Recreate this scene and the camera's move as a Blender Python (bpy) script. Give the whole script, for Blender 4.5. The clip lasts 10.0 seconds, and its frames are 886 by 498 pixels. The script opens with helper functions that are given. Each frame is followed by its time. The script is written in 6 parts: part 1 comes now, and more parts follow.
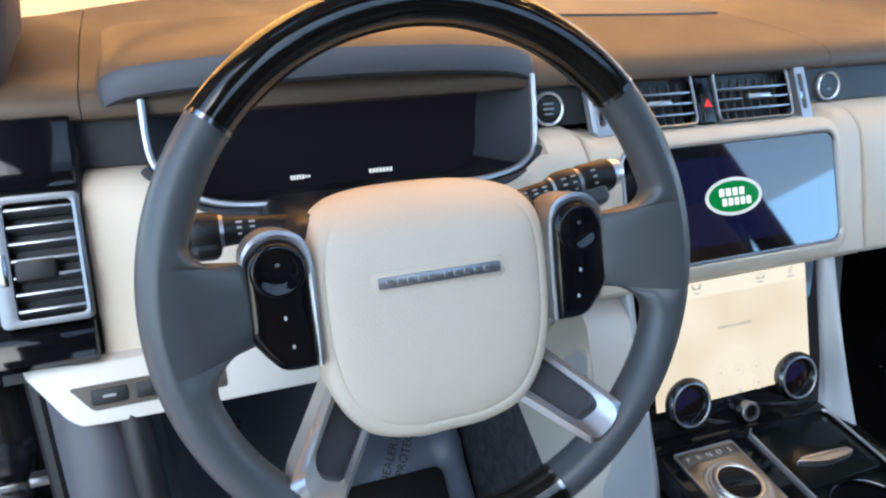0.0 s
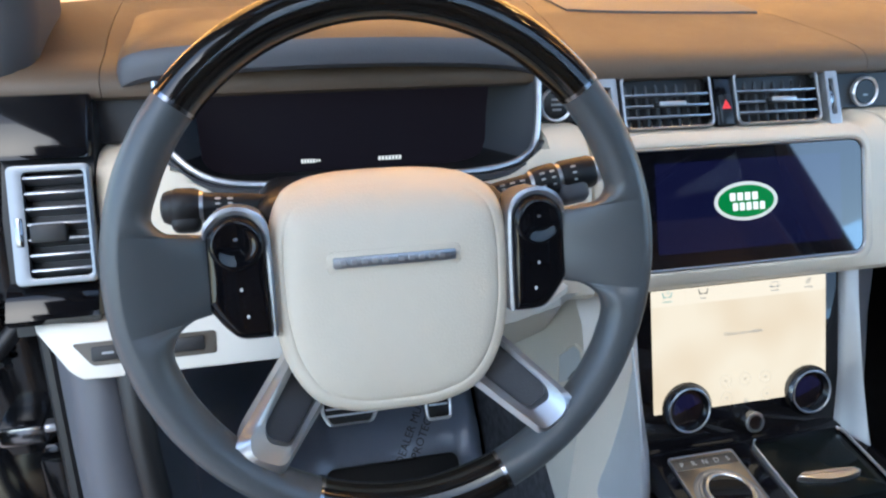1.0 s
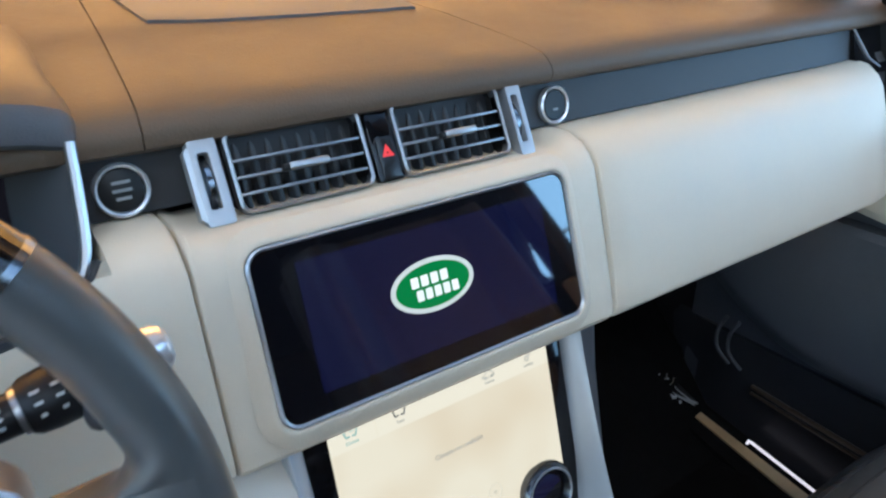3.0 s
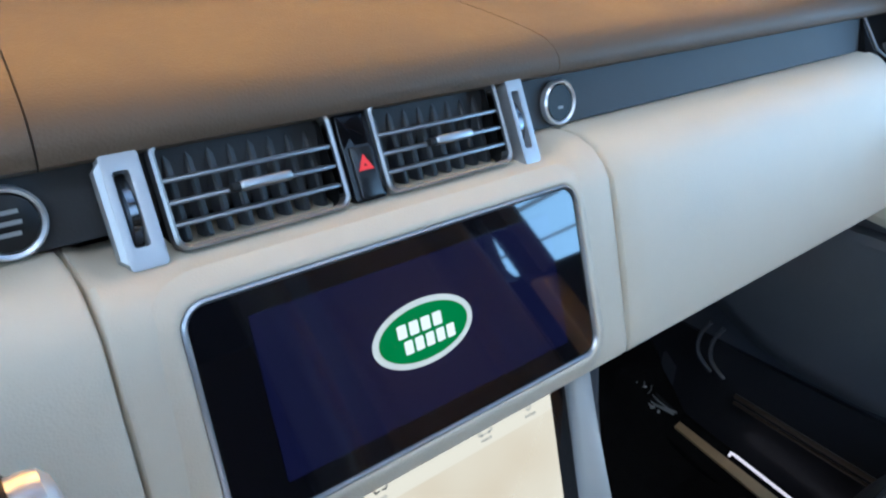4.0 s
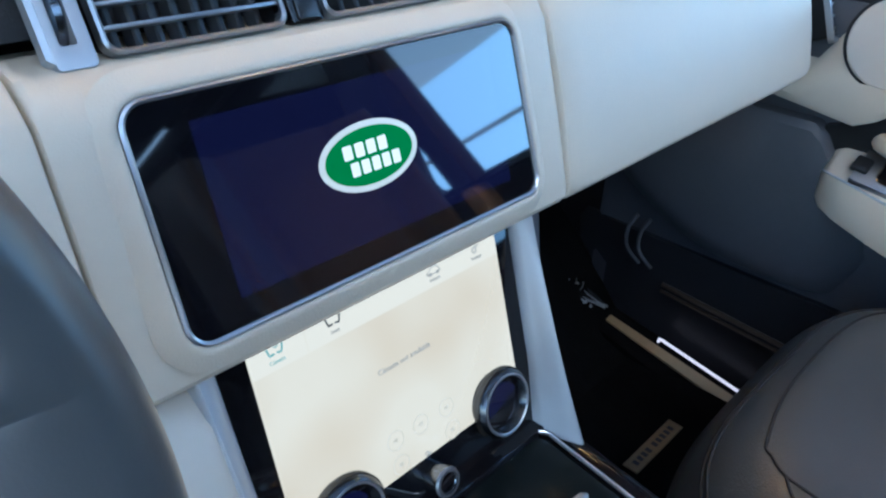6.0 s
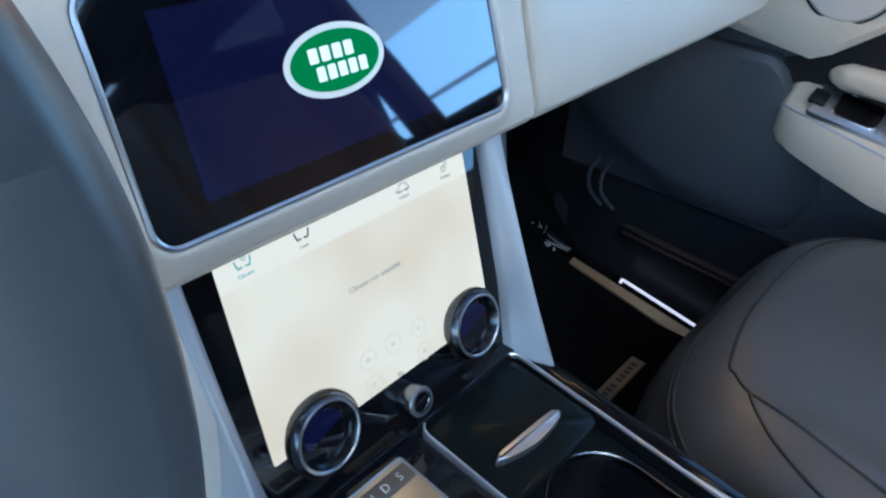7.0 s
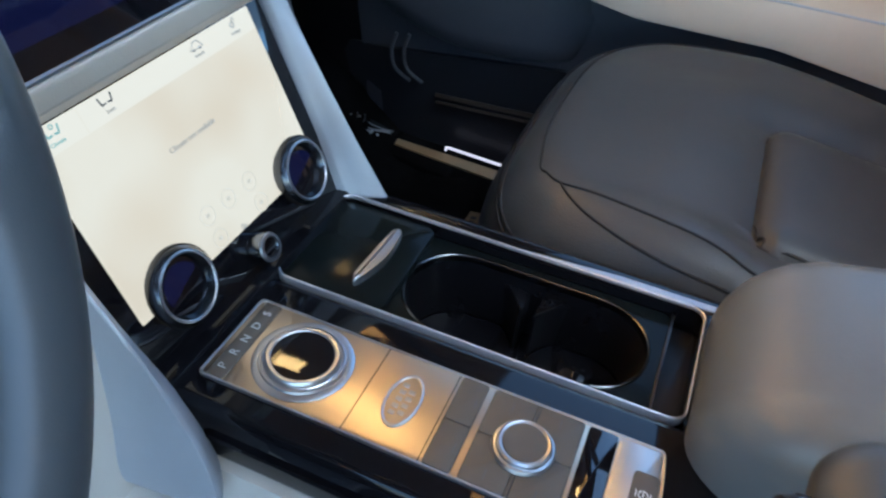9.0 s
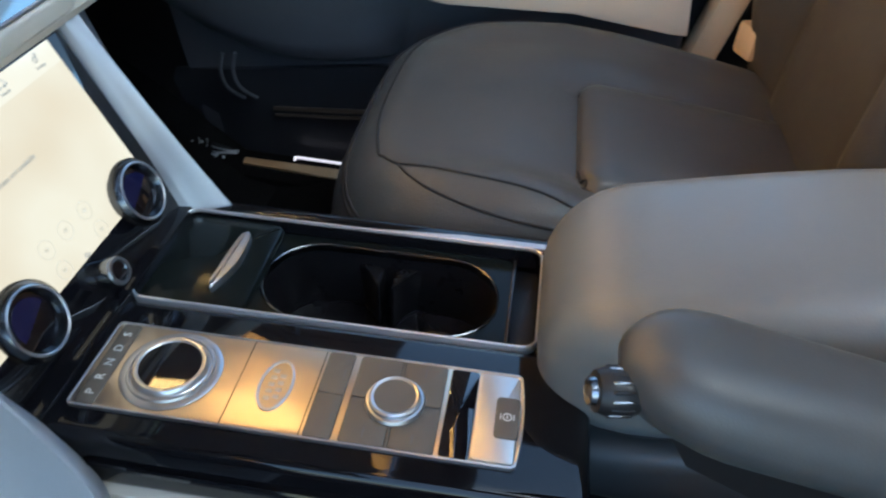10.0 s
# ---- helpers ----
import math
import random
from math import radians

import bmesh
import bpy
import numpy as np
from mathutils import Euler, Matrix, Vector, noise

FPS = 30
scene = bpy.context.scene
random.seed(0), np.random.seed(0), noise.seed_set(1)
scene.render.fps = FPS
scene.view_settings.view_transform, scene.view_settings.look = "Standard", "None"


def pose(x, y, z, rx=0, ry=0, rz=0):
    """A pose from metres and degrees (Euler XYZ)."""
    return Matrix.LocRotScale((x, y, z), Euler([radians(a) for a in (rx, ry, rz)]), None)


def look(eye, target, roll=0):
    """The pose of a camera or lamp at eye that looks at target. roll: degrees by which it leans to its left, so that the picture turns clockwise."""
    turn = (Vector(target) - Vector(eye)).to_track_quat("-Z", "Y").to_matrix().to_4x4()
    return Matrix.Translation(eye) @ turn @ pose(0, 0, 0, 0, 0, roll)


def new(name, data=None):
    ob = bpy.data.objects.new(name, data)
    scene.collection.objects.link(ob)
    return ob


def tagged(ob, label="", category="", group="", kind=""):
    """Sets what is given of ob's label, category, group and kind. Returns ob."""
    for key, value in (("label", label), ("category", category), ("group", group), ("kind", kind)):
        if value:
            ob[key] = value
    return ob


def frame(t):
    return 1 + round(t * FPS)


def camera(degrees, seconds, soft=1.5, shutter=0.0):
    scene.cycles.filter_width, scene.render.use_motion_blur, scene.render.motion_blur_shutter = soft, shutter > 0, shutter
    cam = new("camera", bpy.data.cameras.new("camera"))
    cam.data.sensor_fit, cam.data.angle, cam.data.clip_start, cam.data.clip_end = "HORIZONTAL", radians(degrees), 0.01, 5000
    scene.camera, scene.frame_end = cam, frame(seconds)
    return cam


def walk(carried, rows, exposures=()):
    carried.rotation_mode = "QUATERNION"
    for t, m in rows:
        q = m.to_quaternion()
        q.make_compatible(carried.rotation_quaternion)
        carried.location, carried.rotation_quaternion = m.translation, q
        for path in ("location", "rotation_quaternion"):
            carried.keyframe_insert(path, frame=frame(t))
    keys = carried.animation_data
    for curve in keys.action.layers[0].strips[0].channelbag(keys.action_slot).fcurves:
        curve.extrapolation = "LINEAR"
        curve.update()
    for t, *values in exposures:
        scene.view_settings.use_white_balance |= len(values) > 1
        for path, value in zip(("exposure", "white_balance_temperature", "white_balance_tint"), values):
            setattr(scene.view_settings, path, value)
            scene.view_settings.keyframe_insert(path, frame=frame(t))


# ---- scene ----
cam = camera(62.1, 10.0, soft=2.2, shutter=0.3)
PATH = [
    (0, (0.064, 0.06, 1.135), (0.721, 1.782, 0.359), 0.1),
    (0.5, (0.113, 0.029, 1.143), (0.6, 1.792, 0.334), 0.7),
    (1, (0.143, 0.015, 1.139), (0.584, 1.796, 0.343), 0.7),
    (1.5, (0.169, 0.015, 1.138), (0.571, 1.806, 0.345), 0.6),
    (2, (0.24, 0.077, 1.141), (0.808, 1.813, 0.326), -0.6),
    (2.5, (0.314, 0.148, 1.134), (1.142, 1.771, 0.309), -1.9),
    (3, (0.355, 0.26, 1.143), (1.418, 1.721, 0.284), 0.3),
    (4.5, (0.412, 0.386, 1.104), (1.591, 1.715, 0.184), 2.3),
    (5, (0.399, 0.377, 1.083), (1.612, 1.651, 0.131), 2.2),
    (5.5, (0.383, 0.361, 1.068), (1.627, 1.582, 0.086), 2.1),
    (7, (0.36, 0.355, 1.018), (1.668, 1.403, -0.074), 3.6),
    (7.5, (0.352, 0.345, 1.004), (1.671, 1.332, -0.131), 2.4),
    (8, (0.336, 0.333, 0.987), (1.665, 1.255, -0.191), 0.6),
    (8.5, (0.32, 0.314, 0.978), (1.699, 1.115, -0.229), -0.9),
    (9, (0.297, 0.294, 0.976), (1.731, 0.942, -0.259), -2.5),
    (9.5, (0.274, 0.27, 0.976), (1.751, 0.771, -0.277), -4.4),
    (10, (0.261, 0.252, 0.976), (1.794, 0.599, -0.261), -6.6),
]
EXPOSURES = [(0, 1.86, 6050, 4), (2.0, 1.82, 6050, 3), (3.0, 1.71, 5930, 0), (4.5, 1.65, 5500, 0), (7.0, 1.70, 5150, 0), (7.5, 1.70, 5180, 1), (8.5, 1.66, 5220, 1), (10, 1.88, 5760, -2)]
walk(cam, [(t, look(eye, target, roll)) for t, eye, target, roll in PATH], EXPOSURES)

# ---- world and light ----
world = bpy.data.worlds.new("sky")
world.use_nodes = True
scene.world = world
wn = world.node_tree
sky = wn.nodes.new("ShaderNodeTexSky")
sky.sky_type = "NISHITA"
sky.sun_disc = False
sky.sun_elevation = radians(50)
sky.sun_rotation = radians(203)
wn.links.new(sky.outputs["Color"], wn.nodes["Background"].inputs["Color"])
wn.nodes["Background"].inputs["Strength"].default_value = 0.21

sun = new("sun", bpy.data.lights.new("sun", "SUN"))
sun.data.energy, sun.data.angle, sun.data.color = 0.15, radians(25), (1.0, 0.97, 0.92)
sun.matrix_world = look((-1.8, -4.2, 6.8), (0.4, 0.0, 0.6))


# ---- materials ----
GLOW = 0.27


def mat(name, colour, rough=0.5, metal=0.0, grain=0.0, grain_size=0.002, vary=0.06, vary_size=0.08, coat=0.0, aniso=0.0, glow=None, wear=0.0, spec=0.5):
    """A surface with colour drift at two scales, uneven gloss and fine relief; sizes in metres."""
    m = bpy.data.materials.new(name)
    m.use_nodes = True
    nt = m.node_tree
    b = nt.nodes["Principled BSDF"]
    b.inputs["Metallic"].default_value = metal
    b.inputs["Specular IOR Level"].default_value = spec
    b.inputs["Coat Weight"].default_value = coat
    b.inputs["Coat Roughness"].default_value = 0.03
    b.inputs["Anisotropic"].default_value = aniso
    tc = nt.nodes.new("ShaderNodeTexCoord")
    big = nt.nodes.new("ShaderNodeTexNoise")
    big.inputs["Scale"].default_value, big.inputs["Detail"].default_value = 1 / vary_size, 4
    nt.links.new(tc.outputs["Object"], big.inputs["Vector"])
    small = nt.nodes.new("ShaderNodeTexNoise")
    small.inputs["Scale"].default_value, small.inputs["Detail"].default_value = 9 / vary_size, 3
    nt.links.new(tc.outputs["Object"], small.inputs["Vector"])
    add = nt.nodes.new("ShaderNodeMath")
    add.operation = "MULTIPLY_ADD"
    nt.links.new(small.outputs["Fac"], add.inputs[0])
    add.inputs[1].default_value = 0.45
    nt.links.new(big.outputs["Fac"], add.inputs[2])
    ramp = nt.nodes.new("ShaderNodeMapRange")
    ramp.inputs["From Min"].default_value, ramp.inputs["From Max"].default_value = 0.4, 1.05
    ramp.inputs["To Min"].default_value, ramp.inputs["To Max"].default_value = 1 - vary, 1 + vary
    nt.links.new(add.outputs[0], ramp.inputs["Value"])
    scale = nt.nodes.new("ShaderNodeVectorMath")
    scale.operation = "SCALE"
    scale.inputs[0].default_value = colour[:3]
    nt.links.new(ramp.outputs[0], scale.inputs["Scale"])
    nt.links.new(scale.outputs[0], b.inputs["Base Color"])
    rr = nt.nodes.new("ShaderNodeMapRange")
    rr.inputs["From Min"].default_value, rr.inputs["From Max"].default_value = 0.4, 1.05
    rr.inputs["To Min"].default_value, rr.inputs["To Max"].default_value = rough * (1 - wear), min(1, rough * (1 + wear))
    nt.links.new(add.outputs[0], rr.inputs["Value"])
    nt.links.new(rr.outputs[0], b.inputs["Roughness"])
    if grain:
        v = nt.nodes.new("ShaderNodeTexVoronoi")
        v.inputs["Scale"].default_value = 1 / grain_size
        nt.links.new(tc.outputs["Object"], v.inputs["Vector"])
        bump = nt.nodes.new("ShaderNodeBump")
        bump.inputs["Strength"].default_value = grain
        bump.inputs["Distance"].default_value = grain_size * 0.3
        nt.links.new(v.outputs["Distance"], bump.inputs["Height"])
        nt.links.new(bump.outputs[0], b.inputs["Normal"])
    if glow:
        b.inputs["Emission Color"].default_value = (*glow[0], 1)
        b.inputs["Emission Strength"].default_value = glow[1] * GLOW
    return m


CREAM = mat("cream leather", (0.62, 0.55, 0.44), 0.50, grain=0.25, grain_size=0.0016, vary=0.03, wear=0.15)
CREAM_PLASTIC = mat("cream moulded plastic", (0.60, 0.57, 0.51), 0.5, grain=0.15, grain_size=0.001, vary=0.02)
# One dash leather: warm light is put into PAD, sky light into LIP
PAD = mat("dash leather, warm light in colour", (0.101, 0.070, 0.047), 0.55, grain=0.3, grain_size=0.0018, vary=0.10, wear=0.15, spec=0.38)
LIP = mat("dash leather, sky light in colour", (0.075, 0.077, 0.088), 0.5, grain=0.25, grain_size=0.0015, vary=0.06)
WHEEL_LEATHER = mat("dark grey smooth leather", (0.059, 0.066, 0.072), 0.36, grain=0.08, grain_size=0.0009, vary=0.05, wear=0.15)
SEAT_LEATHER = mat("espresso seat leather", (0.048, 0.0495, 0.050), 0.44, grain=0.35, grain_size=0.0018, vary=0.1, wear=0.2)
# Lid leather, lightened: the strong light on it is put into the colour
BOX_LEATHER = mat("slate armrest leather, light in colour", (0.120, 0.133, 0.138), 0.38, grain=0.15, grain_size=0.0016, vary=0.06, wear=0.15)
KICK = mat("grey kick trim", (0.085, 0.089, 0.104), 0.4, grain=0.2, grain_size=0.001, vary=0.05, wear=0.15)
# Dark like the seats, with the shade on arm and bin put into it
ARM_LEATHER = mat("charcoal armrest leather, shade in colour", (0.048, 0.053, 0.055), 0.46, grain=0.12, grain_size=0.0016, vary=0.06, wear=0.15)
PIPING = mat("black stitching", (0.012, 0.011, 0.011), 0.7)
PIANO = mat("piano black lacquer", (0.004, 0.004, 0.005), 0.06, coat=0.0, vary=0.1, wear=0.3, spec=0.32)
WOOD = mat("dark lacquered wood", (0.007, 0.006, 0.005), 0.09, coat=0.0, vary=0.3, vary_size=0.02)
SILVER = mat("satin silver", (0.48, 0.49, 0.51), 0.36, 1.0, vary=0.04, wear=0.2)
NICKEL = mat("dark satin nickel", (0.33, 0.34, 0.36), 0.36, 0.9, vary=0.05, wear=0.2)
BLADE = mat("dull satin aluminium", (0.41, 0.44, 0.48), 0.42, 0.40, vary=0.05, wear=0.2)
KNOB = mat("smoked chrome", (0.10, 0.105, 0.115), 0.22, 1.0, vary=0.05)
CHROME = mat("bright chrome", (0.8, 0.8, 0.82), 0.1, 1.0, vary=0.02)
DARK_CHROME = mat("dark chrome", (0.22, 0.23, 0.25), 0.2, 1.0, vary=0.05)
BRUSHED = mat("brushed aluminium", (0.58, 0.475, 0.35), 0.31, 1.0, vary=0.02, vary_size=0.05, wear=0.05)
BRIGHT_BRUSHED = mat("satin aluminium", (0.60, 0.58, 0.55), 0.36, 1.0, vary=0.02, vary_size=0.05, wear=0.05)
BLACK_PLASTIC = mat("black plastic", (0.009, 0.009, 0.010), 0.45, grain=0.2, grain_size=0.001, vary=0.1, wear=0.2, spec=0.35)
GREY_PLASTIC = mat("grey soft plastic", (0.075, 0.077, 0.085), 0.55, grain=0.2, grain_size=0.001, vary=0.06)
BUTTON = mat("taupe rubber button", (0.085, 0.071, 0.056), 0.5, grain=0.15, grain_size=0.001, vary=0.05)
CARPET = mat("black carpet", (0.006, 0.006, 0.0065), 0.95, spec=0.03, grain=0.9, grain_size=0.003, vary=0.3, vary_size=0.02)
# Same carpet on the lit driver side; the light is put into this colour
CARPET_IN_LIGHT = mat("speckled carpet, light in colour", (0.075, 0.077, 0.086), 0.95, spec=0.1, grain=0.9, grain_size=0.003, vary=0.5, vary_size=0.012)
DOOR_DARK = mat("charcoal door trim", (0.08, 0.083, 0.094), 0.5, grain=0.3, grain_size=0.0015, vary=0.08)
HEADLINER = mat("black headliner cloth", (0.03, 0.03, 0.032), 0.9, grain=0.3, grain_size=0.002)
BODY_BLACK = mat("black car paint", (0.006, 0.006, 0.007), 0.16, vary=0.1, spec=0.35)
VENT_FRAME = mat("satin vent frame", (0.18, 0.19, 0.205), 0.4, 1.0, vary=0.05)
VANE = mat("grey vent vane", (0.045, 0.046, 0.051), 0.5, vary=0.06)
PALE = mat("pale grey plastic", (0.45, 0.48, 0.50), 0.4, vary=0.04)
FILM = mat("blue-grey protective film", (0.17, 0.20, 0.26), 0.13, grain=0.0, vary=0.06, vary_size=0.05, wear=0.3)
SATIN_BLACK = mat("satin black plastic", (0.014, 0.014, 0.015), 0.26, vary=0.1)
WELL = mat("black rubber lining", (0.005, 0.005, 0.006), 0.30, vary=0.1, wear=0.2, spec=0.14)
INK = mat("black print", (0.008, 0.008, 0.009), 0.5)
BLACK_GLASS = mat("black glass", (0.003, 0.003, 0.004), 0.035, vary=0.02, spec=1.0)
DIAL_GLASS = mat("smoked dial glass", (0.004, 0.004, 0.005), 0.04, vary=0.02, spec=0.5)
TAN_WALL = mat("tan rendered wall", (0.66, 0.50, 0.33), 0.8, grain=0.3, grain_size=0.03, vary=0.08, vary_size=0.9)
WHITE_MARK = mat("white marking", (0.7, 0.7, 0.7), 0.5)
CONCRETE = mat("pale concrete", (0.42, 0.41, 0.385), 0.85, grain=0.4, grain_size=0.02, vary=0.2, vary_size=0.8)
BODY_GREY = mat("dark rear trim", (0.025, 0.025, 0.027), 0.6, vary=0.1)
CLUSTER_GLASS = mat("cluster screen", (0.004, 0.004, 0.006), 0.42, vary=0.02, spec=0.1, glow=((0.20, 0.16, 0.25), 0.034))
LIT_NAVY = mat("lit navy screen", (0.003, 0.003, 0.006), 0.035, vary=0.0, spec=1.0, glow=((0.07, 0.09, 0.60), 0.044))
LIT_CREAM = mat("lit cream screen", (0.02, 0.02, 0.02), 0.12, vary=0.0, glow=((1.0, 0.84, 0.66), 1.02))


def soft_picture(m, a, b, size):
    """A soft two-tone picture shown on a lit display."""
    nt = m.node_tree
    tc, n = nt.nodes.new("ShaderNodeTexCoord"), nt.nodes.new("ShaderNodeTexNoise")
    n.inputs["Scale"].default_value, n.inputs["Detail"].default_value = 1 / size, 1.0
    ramp = nt.nodes.new("ShaderNodeValToRGB")
    ramp.color_ramp.elements[0].position, ramp.color_ramp.elements[1].position = 0.35, 0.62
    ramp.color_ramp.elements[0].color, ramp.color_ramp.elements[1].color = (*a, 1), (*b, 1)
    nt.links.new(tc.outputs["Object"], n.inputs["Vector"])
    nt.links.new(n.outputs["Fac"], ramp.inputs["Fac"])
    nt.links.new(ramp.outputs["Color"], nt.nodes["Principled BSDF"].inputs["Emission Color"])


soft_picture(LIT_CREAM, (0.90, 0.72, 0.53), (1.0, 0.85, 0.67), 0.09)
LIT_RING = mat("lit silver ring", (0.3, 0.3, 0.3), 0.3, vary=0.0, glow=((0.90, 0.90, 0.82), 0.62))
LIT_WHITE = mat("lit white mark", (0.5, 0.5, 0.5), 0.3, vary=0.0, glow=((1.0, 0.98, 0.92), 0.8))
LIT_TAB = mat("lit pale tab bar", (0.02, 0.02, 0.02), 0.12, vary=0.0, glow=((1.0, 0.865, 0.70), 1.06))
LIT_GREY = mat("lit grey text", (0.1, 0.1, 0.1), 0.3, vary=0.0, glow=((0.36, 0.34, 0.32), 0.8))
LIT_TEXT = mat("lit soft text", (0.1, 0.1, 0.1), 0.3, vary=0.0, glow=((0.46, 0.42, 0.37), 0.8))
LIT_DARK = mat("lit dark icon", (0.05, 0.05, 0.05), 0.3, vary=0.0, glow=((0.10, 0.10, 0.10), 0.8))
LID = mat("gloss black lid", (0.006, 0.008, 0.008), 0.14, vary=0.08, spec=0.10)
LIT_FAINT = mat("lit faint ring", (0.1, 0.1, 0.1), 0.3, vary=0.0, glow=((0.86, 0.73, 0.57), 0.88))
LIT_TEAL = mat("lit teal icon", (0.1, 0.1, 0.1), 0.3, vary=0.0, glow=((0.25, 0.55, 0.5), 0.8))
LIT_GREEN = mat("lit green oval", (0.01, 0.08, 0.03), 0.05, vary=0.0, glow=((0.005, 0.17, 0.03), 1.0))
LIT_RED = mat("lit red triangle", (0.4, 0.02, 0.02), 0.3, vary=0.0, glow=((0.85, 0.05, 0.06), 0.8))
LIT_STRIP = mat("lit sill strip", (0.6, 0.6, 0.6), 0.3, vary=0.0, glow=((1.0, 0.85, 0.95), 0.9))
TREAD = mat("tan sill metal", (0.42, 0.31, 0.18), 0.42, 0.5, vary=0.1)
BRIGHT_RING = mat("bright satin ring", (0.78, 0.8, 0.84), 0.3, 0.8, vary=0.02)
PLATE = mat("bright satin plate", (0.42, 0.43, 0.45), 0.36, 0.55, vary=0.03)
BAND_LEATHER = mat("black band leather", (0.032, 0.033, 0.037), 0.52, grain=0.2, grain_size=0.0015, vary=0.06, spec=0.32)
PALE_MARK = mat("pale grey marking", (0.48, 0.48, 0.47), 0.5)
GREY_MARK = mat("grey marking", (0.26, 0.27, 0.28), 0.5)
CLUSTER_BLACK = mat("matte black trim", (0.010, 0.010, 0.011), 0.7, vary=0.1, spec=0.2)
CHEEK = mat("cluster cheek, light in colour", (0.045, 0.048, 0.056), 0.5, 0.0, vary=0.05)
# Warm light on the east pillar and seat covers is put into this tan
TAN_PLASTIC = mat("moulded plastic, warm light in colour", (0.64, 0.51, 0.34), 0.5, grain=0.15, grain_size=0.001, vary=0.03)
POCKET = mat("black pocket lining", (0.018, 0.019, 0.023), 0.35, grain=0.1, grain_size=0.001, vary=0.1, spec=0.4)
POCKET_RAIL = mat("dark bronze rail", (0.12, 0.095, 0.075), 0.3, 0.7, vary=0.08)
BEAM = mat("dark stained timber", (0.05, 0.035, 0.022), 0.7, vary=0.2, vary_size=0.3)


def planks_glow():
    """Unseen boards of a canopy, added to glow: they give off the warm light that reaches the car."""
    m = bpy.data.materials.new("added board glow")
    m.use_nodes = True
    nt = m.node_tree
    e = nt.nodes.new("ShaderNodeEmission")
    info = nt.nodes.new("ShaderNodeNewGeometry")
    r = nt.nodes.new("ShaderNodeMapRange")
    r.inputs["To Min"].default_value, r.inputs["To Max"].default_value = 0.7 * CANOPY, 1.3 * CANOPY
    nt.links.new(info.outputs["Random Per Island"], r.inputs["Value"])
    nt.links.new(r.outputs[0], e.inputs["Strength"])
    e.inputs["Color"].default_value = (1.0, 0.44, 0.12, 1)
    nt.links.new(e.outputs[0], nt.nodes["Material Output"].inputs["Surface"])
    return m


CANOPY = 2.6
BOARD_GLOW = planks_glow()


def lamp_glow():
    """Glowing slats of the lamp that hangs under the canopy."""
    m = bpy.data.materials.new("glowing lamp slats")
    m.use_nodes = True
    e = m.node_tree.nodes.new("ShaderNodeEmission")
    e.inputs["Color"].default_value, e.inputs["Strength"].default_value = (1.0, 0.56, 0.20, 1), 12.0
    m.node_tree.links.new(e.outputs[0], m.node_tree.nodes["Material Output"].inputs["Surface"])
    return m


LAMP = lamp_glow()
SKY_BLUE = mat("clear blue sky", (0.0, 0.0, 0.0), 1.0, vary=0.0, spec=0.0, glow=((0.36, 0.63, 1.0), 10.0))


def glass(name, tint=(0.9, 0.95, 0.95)):
    m = bpy.data.materials.new(name)
    m.use_nodes = True
    b = m.node_tree.nodes["Principled BSDF"]
    b.inputs["Base Color"].default_value = (*tint, 1)
    b.inputs["Roughness"].default_value = 0.0
    b.inputs["IOR"].default_value = 1.45
    b.inputs["Transmission Weight"].default_value = 1.0
    return m


GLASS = glass("clear window glass")
PRIVACY = mat("dark privacy glass", (0.004, 0.004, 0.005), 0.05, vary=0.02)


# ---- mesh tools ----
PLACE = {}
UP = Vector((0, 0, 1))


def finish(bm, sharp=38):
    bmesh.ops.recalc_face_normals(bm, faces=bm.faces)
    for f in bm.faces:
        f.smooth = True
    for e in bm.edges:
        if len(e.link_faces) == 2 and e.calc_face_angle(0) > radians(sharp):
            e.smooth = False


def mesh_of(name, bm, material, sharp=38):
    finish(bm, sharp)
    me = bpy.data.meshes.new(name)
    bm.to_mesh(me)
    bm.free()
    me.materials.append(material)
    return me


def thing(name, m, label, category, group="", kind=""):
    """An Empty at the thing's base, which parents its parts."""
    ob = new(name)
    ob.matrix_world = m
    PLACE[ob.name] = m
    return tagged(ob, label, category, group, kind)


def part(name, bm, material, parent, label="", space=None, sharp=38):
    """bm, given in the world or in space, as ONE mesh under a thing or a part."""
    if space is not None:
        bm.transform(space)
    m = PLACE[parent.name]
    bm.transform(m.inverted())
    ob = new(name, mesh_of(name, bm, material, sharp))
    ob.parent = parent
    PLACE[ob.name] = m
    return tagged(ob, label)


def single(name, bm, material, label, category, m=None, group="", kind="", sharp=38):
    """A thing of one mesh; bm is in its own space m."""
    ob = new(name, mesh_of(name, bm, material, sharp))
    ob.matrix_world = m if m is not None else Matrix()
    PLACE[ob.name] = ob.matrix_world.copy()
    return tagged(ob, label, category, group, kind)


def piece(name, me, parent, space):
    """One more object on a shared mesh, placed in the world by space."""
    ob = new(name, me)
    ob.parent = parent
    ob.matrix_basis = PLACE[parent.name].inverted() @ space
    PLACE[ob.name] = space
    return ob


def join(a, b):
    me = bpy.data.meshes.new("tmp")
    b.to_mesh(me)
    b.free()
    a.from_mesh(me)
    bpy.data.meshes.remove(me)
    return a


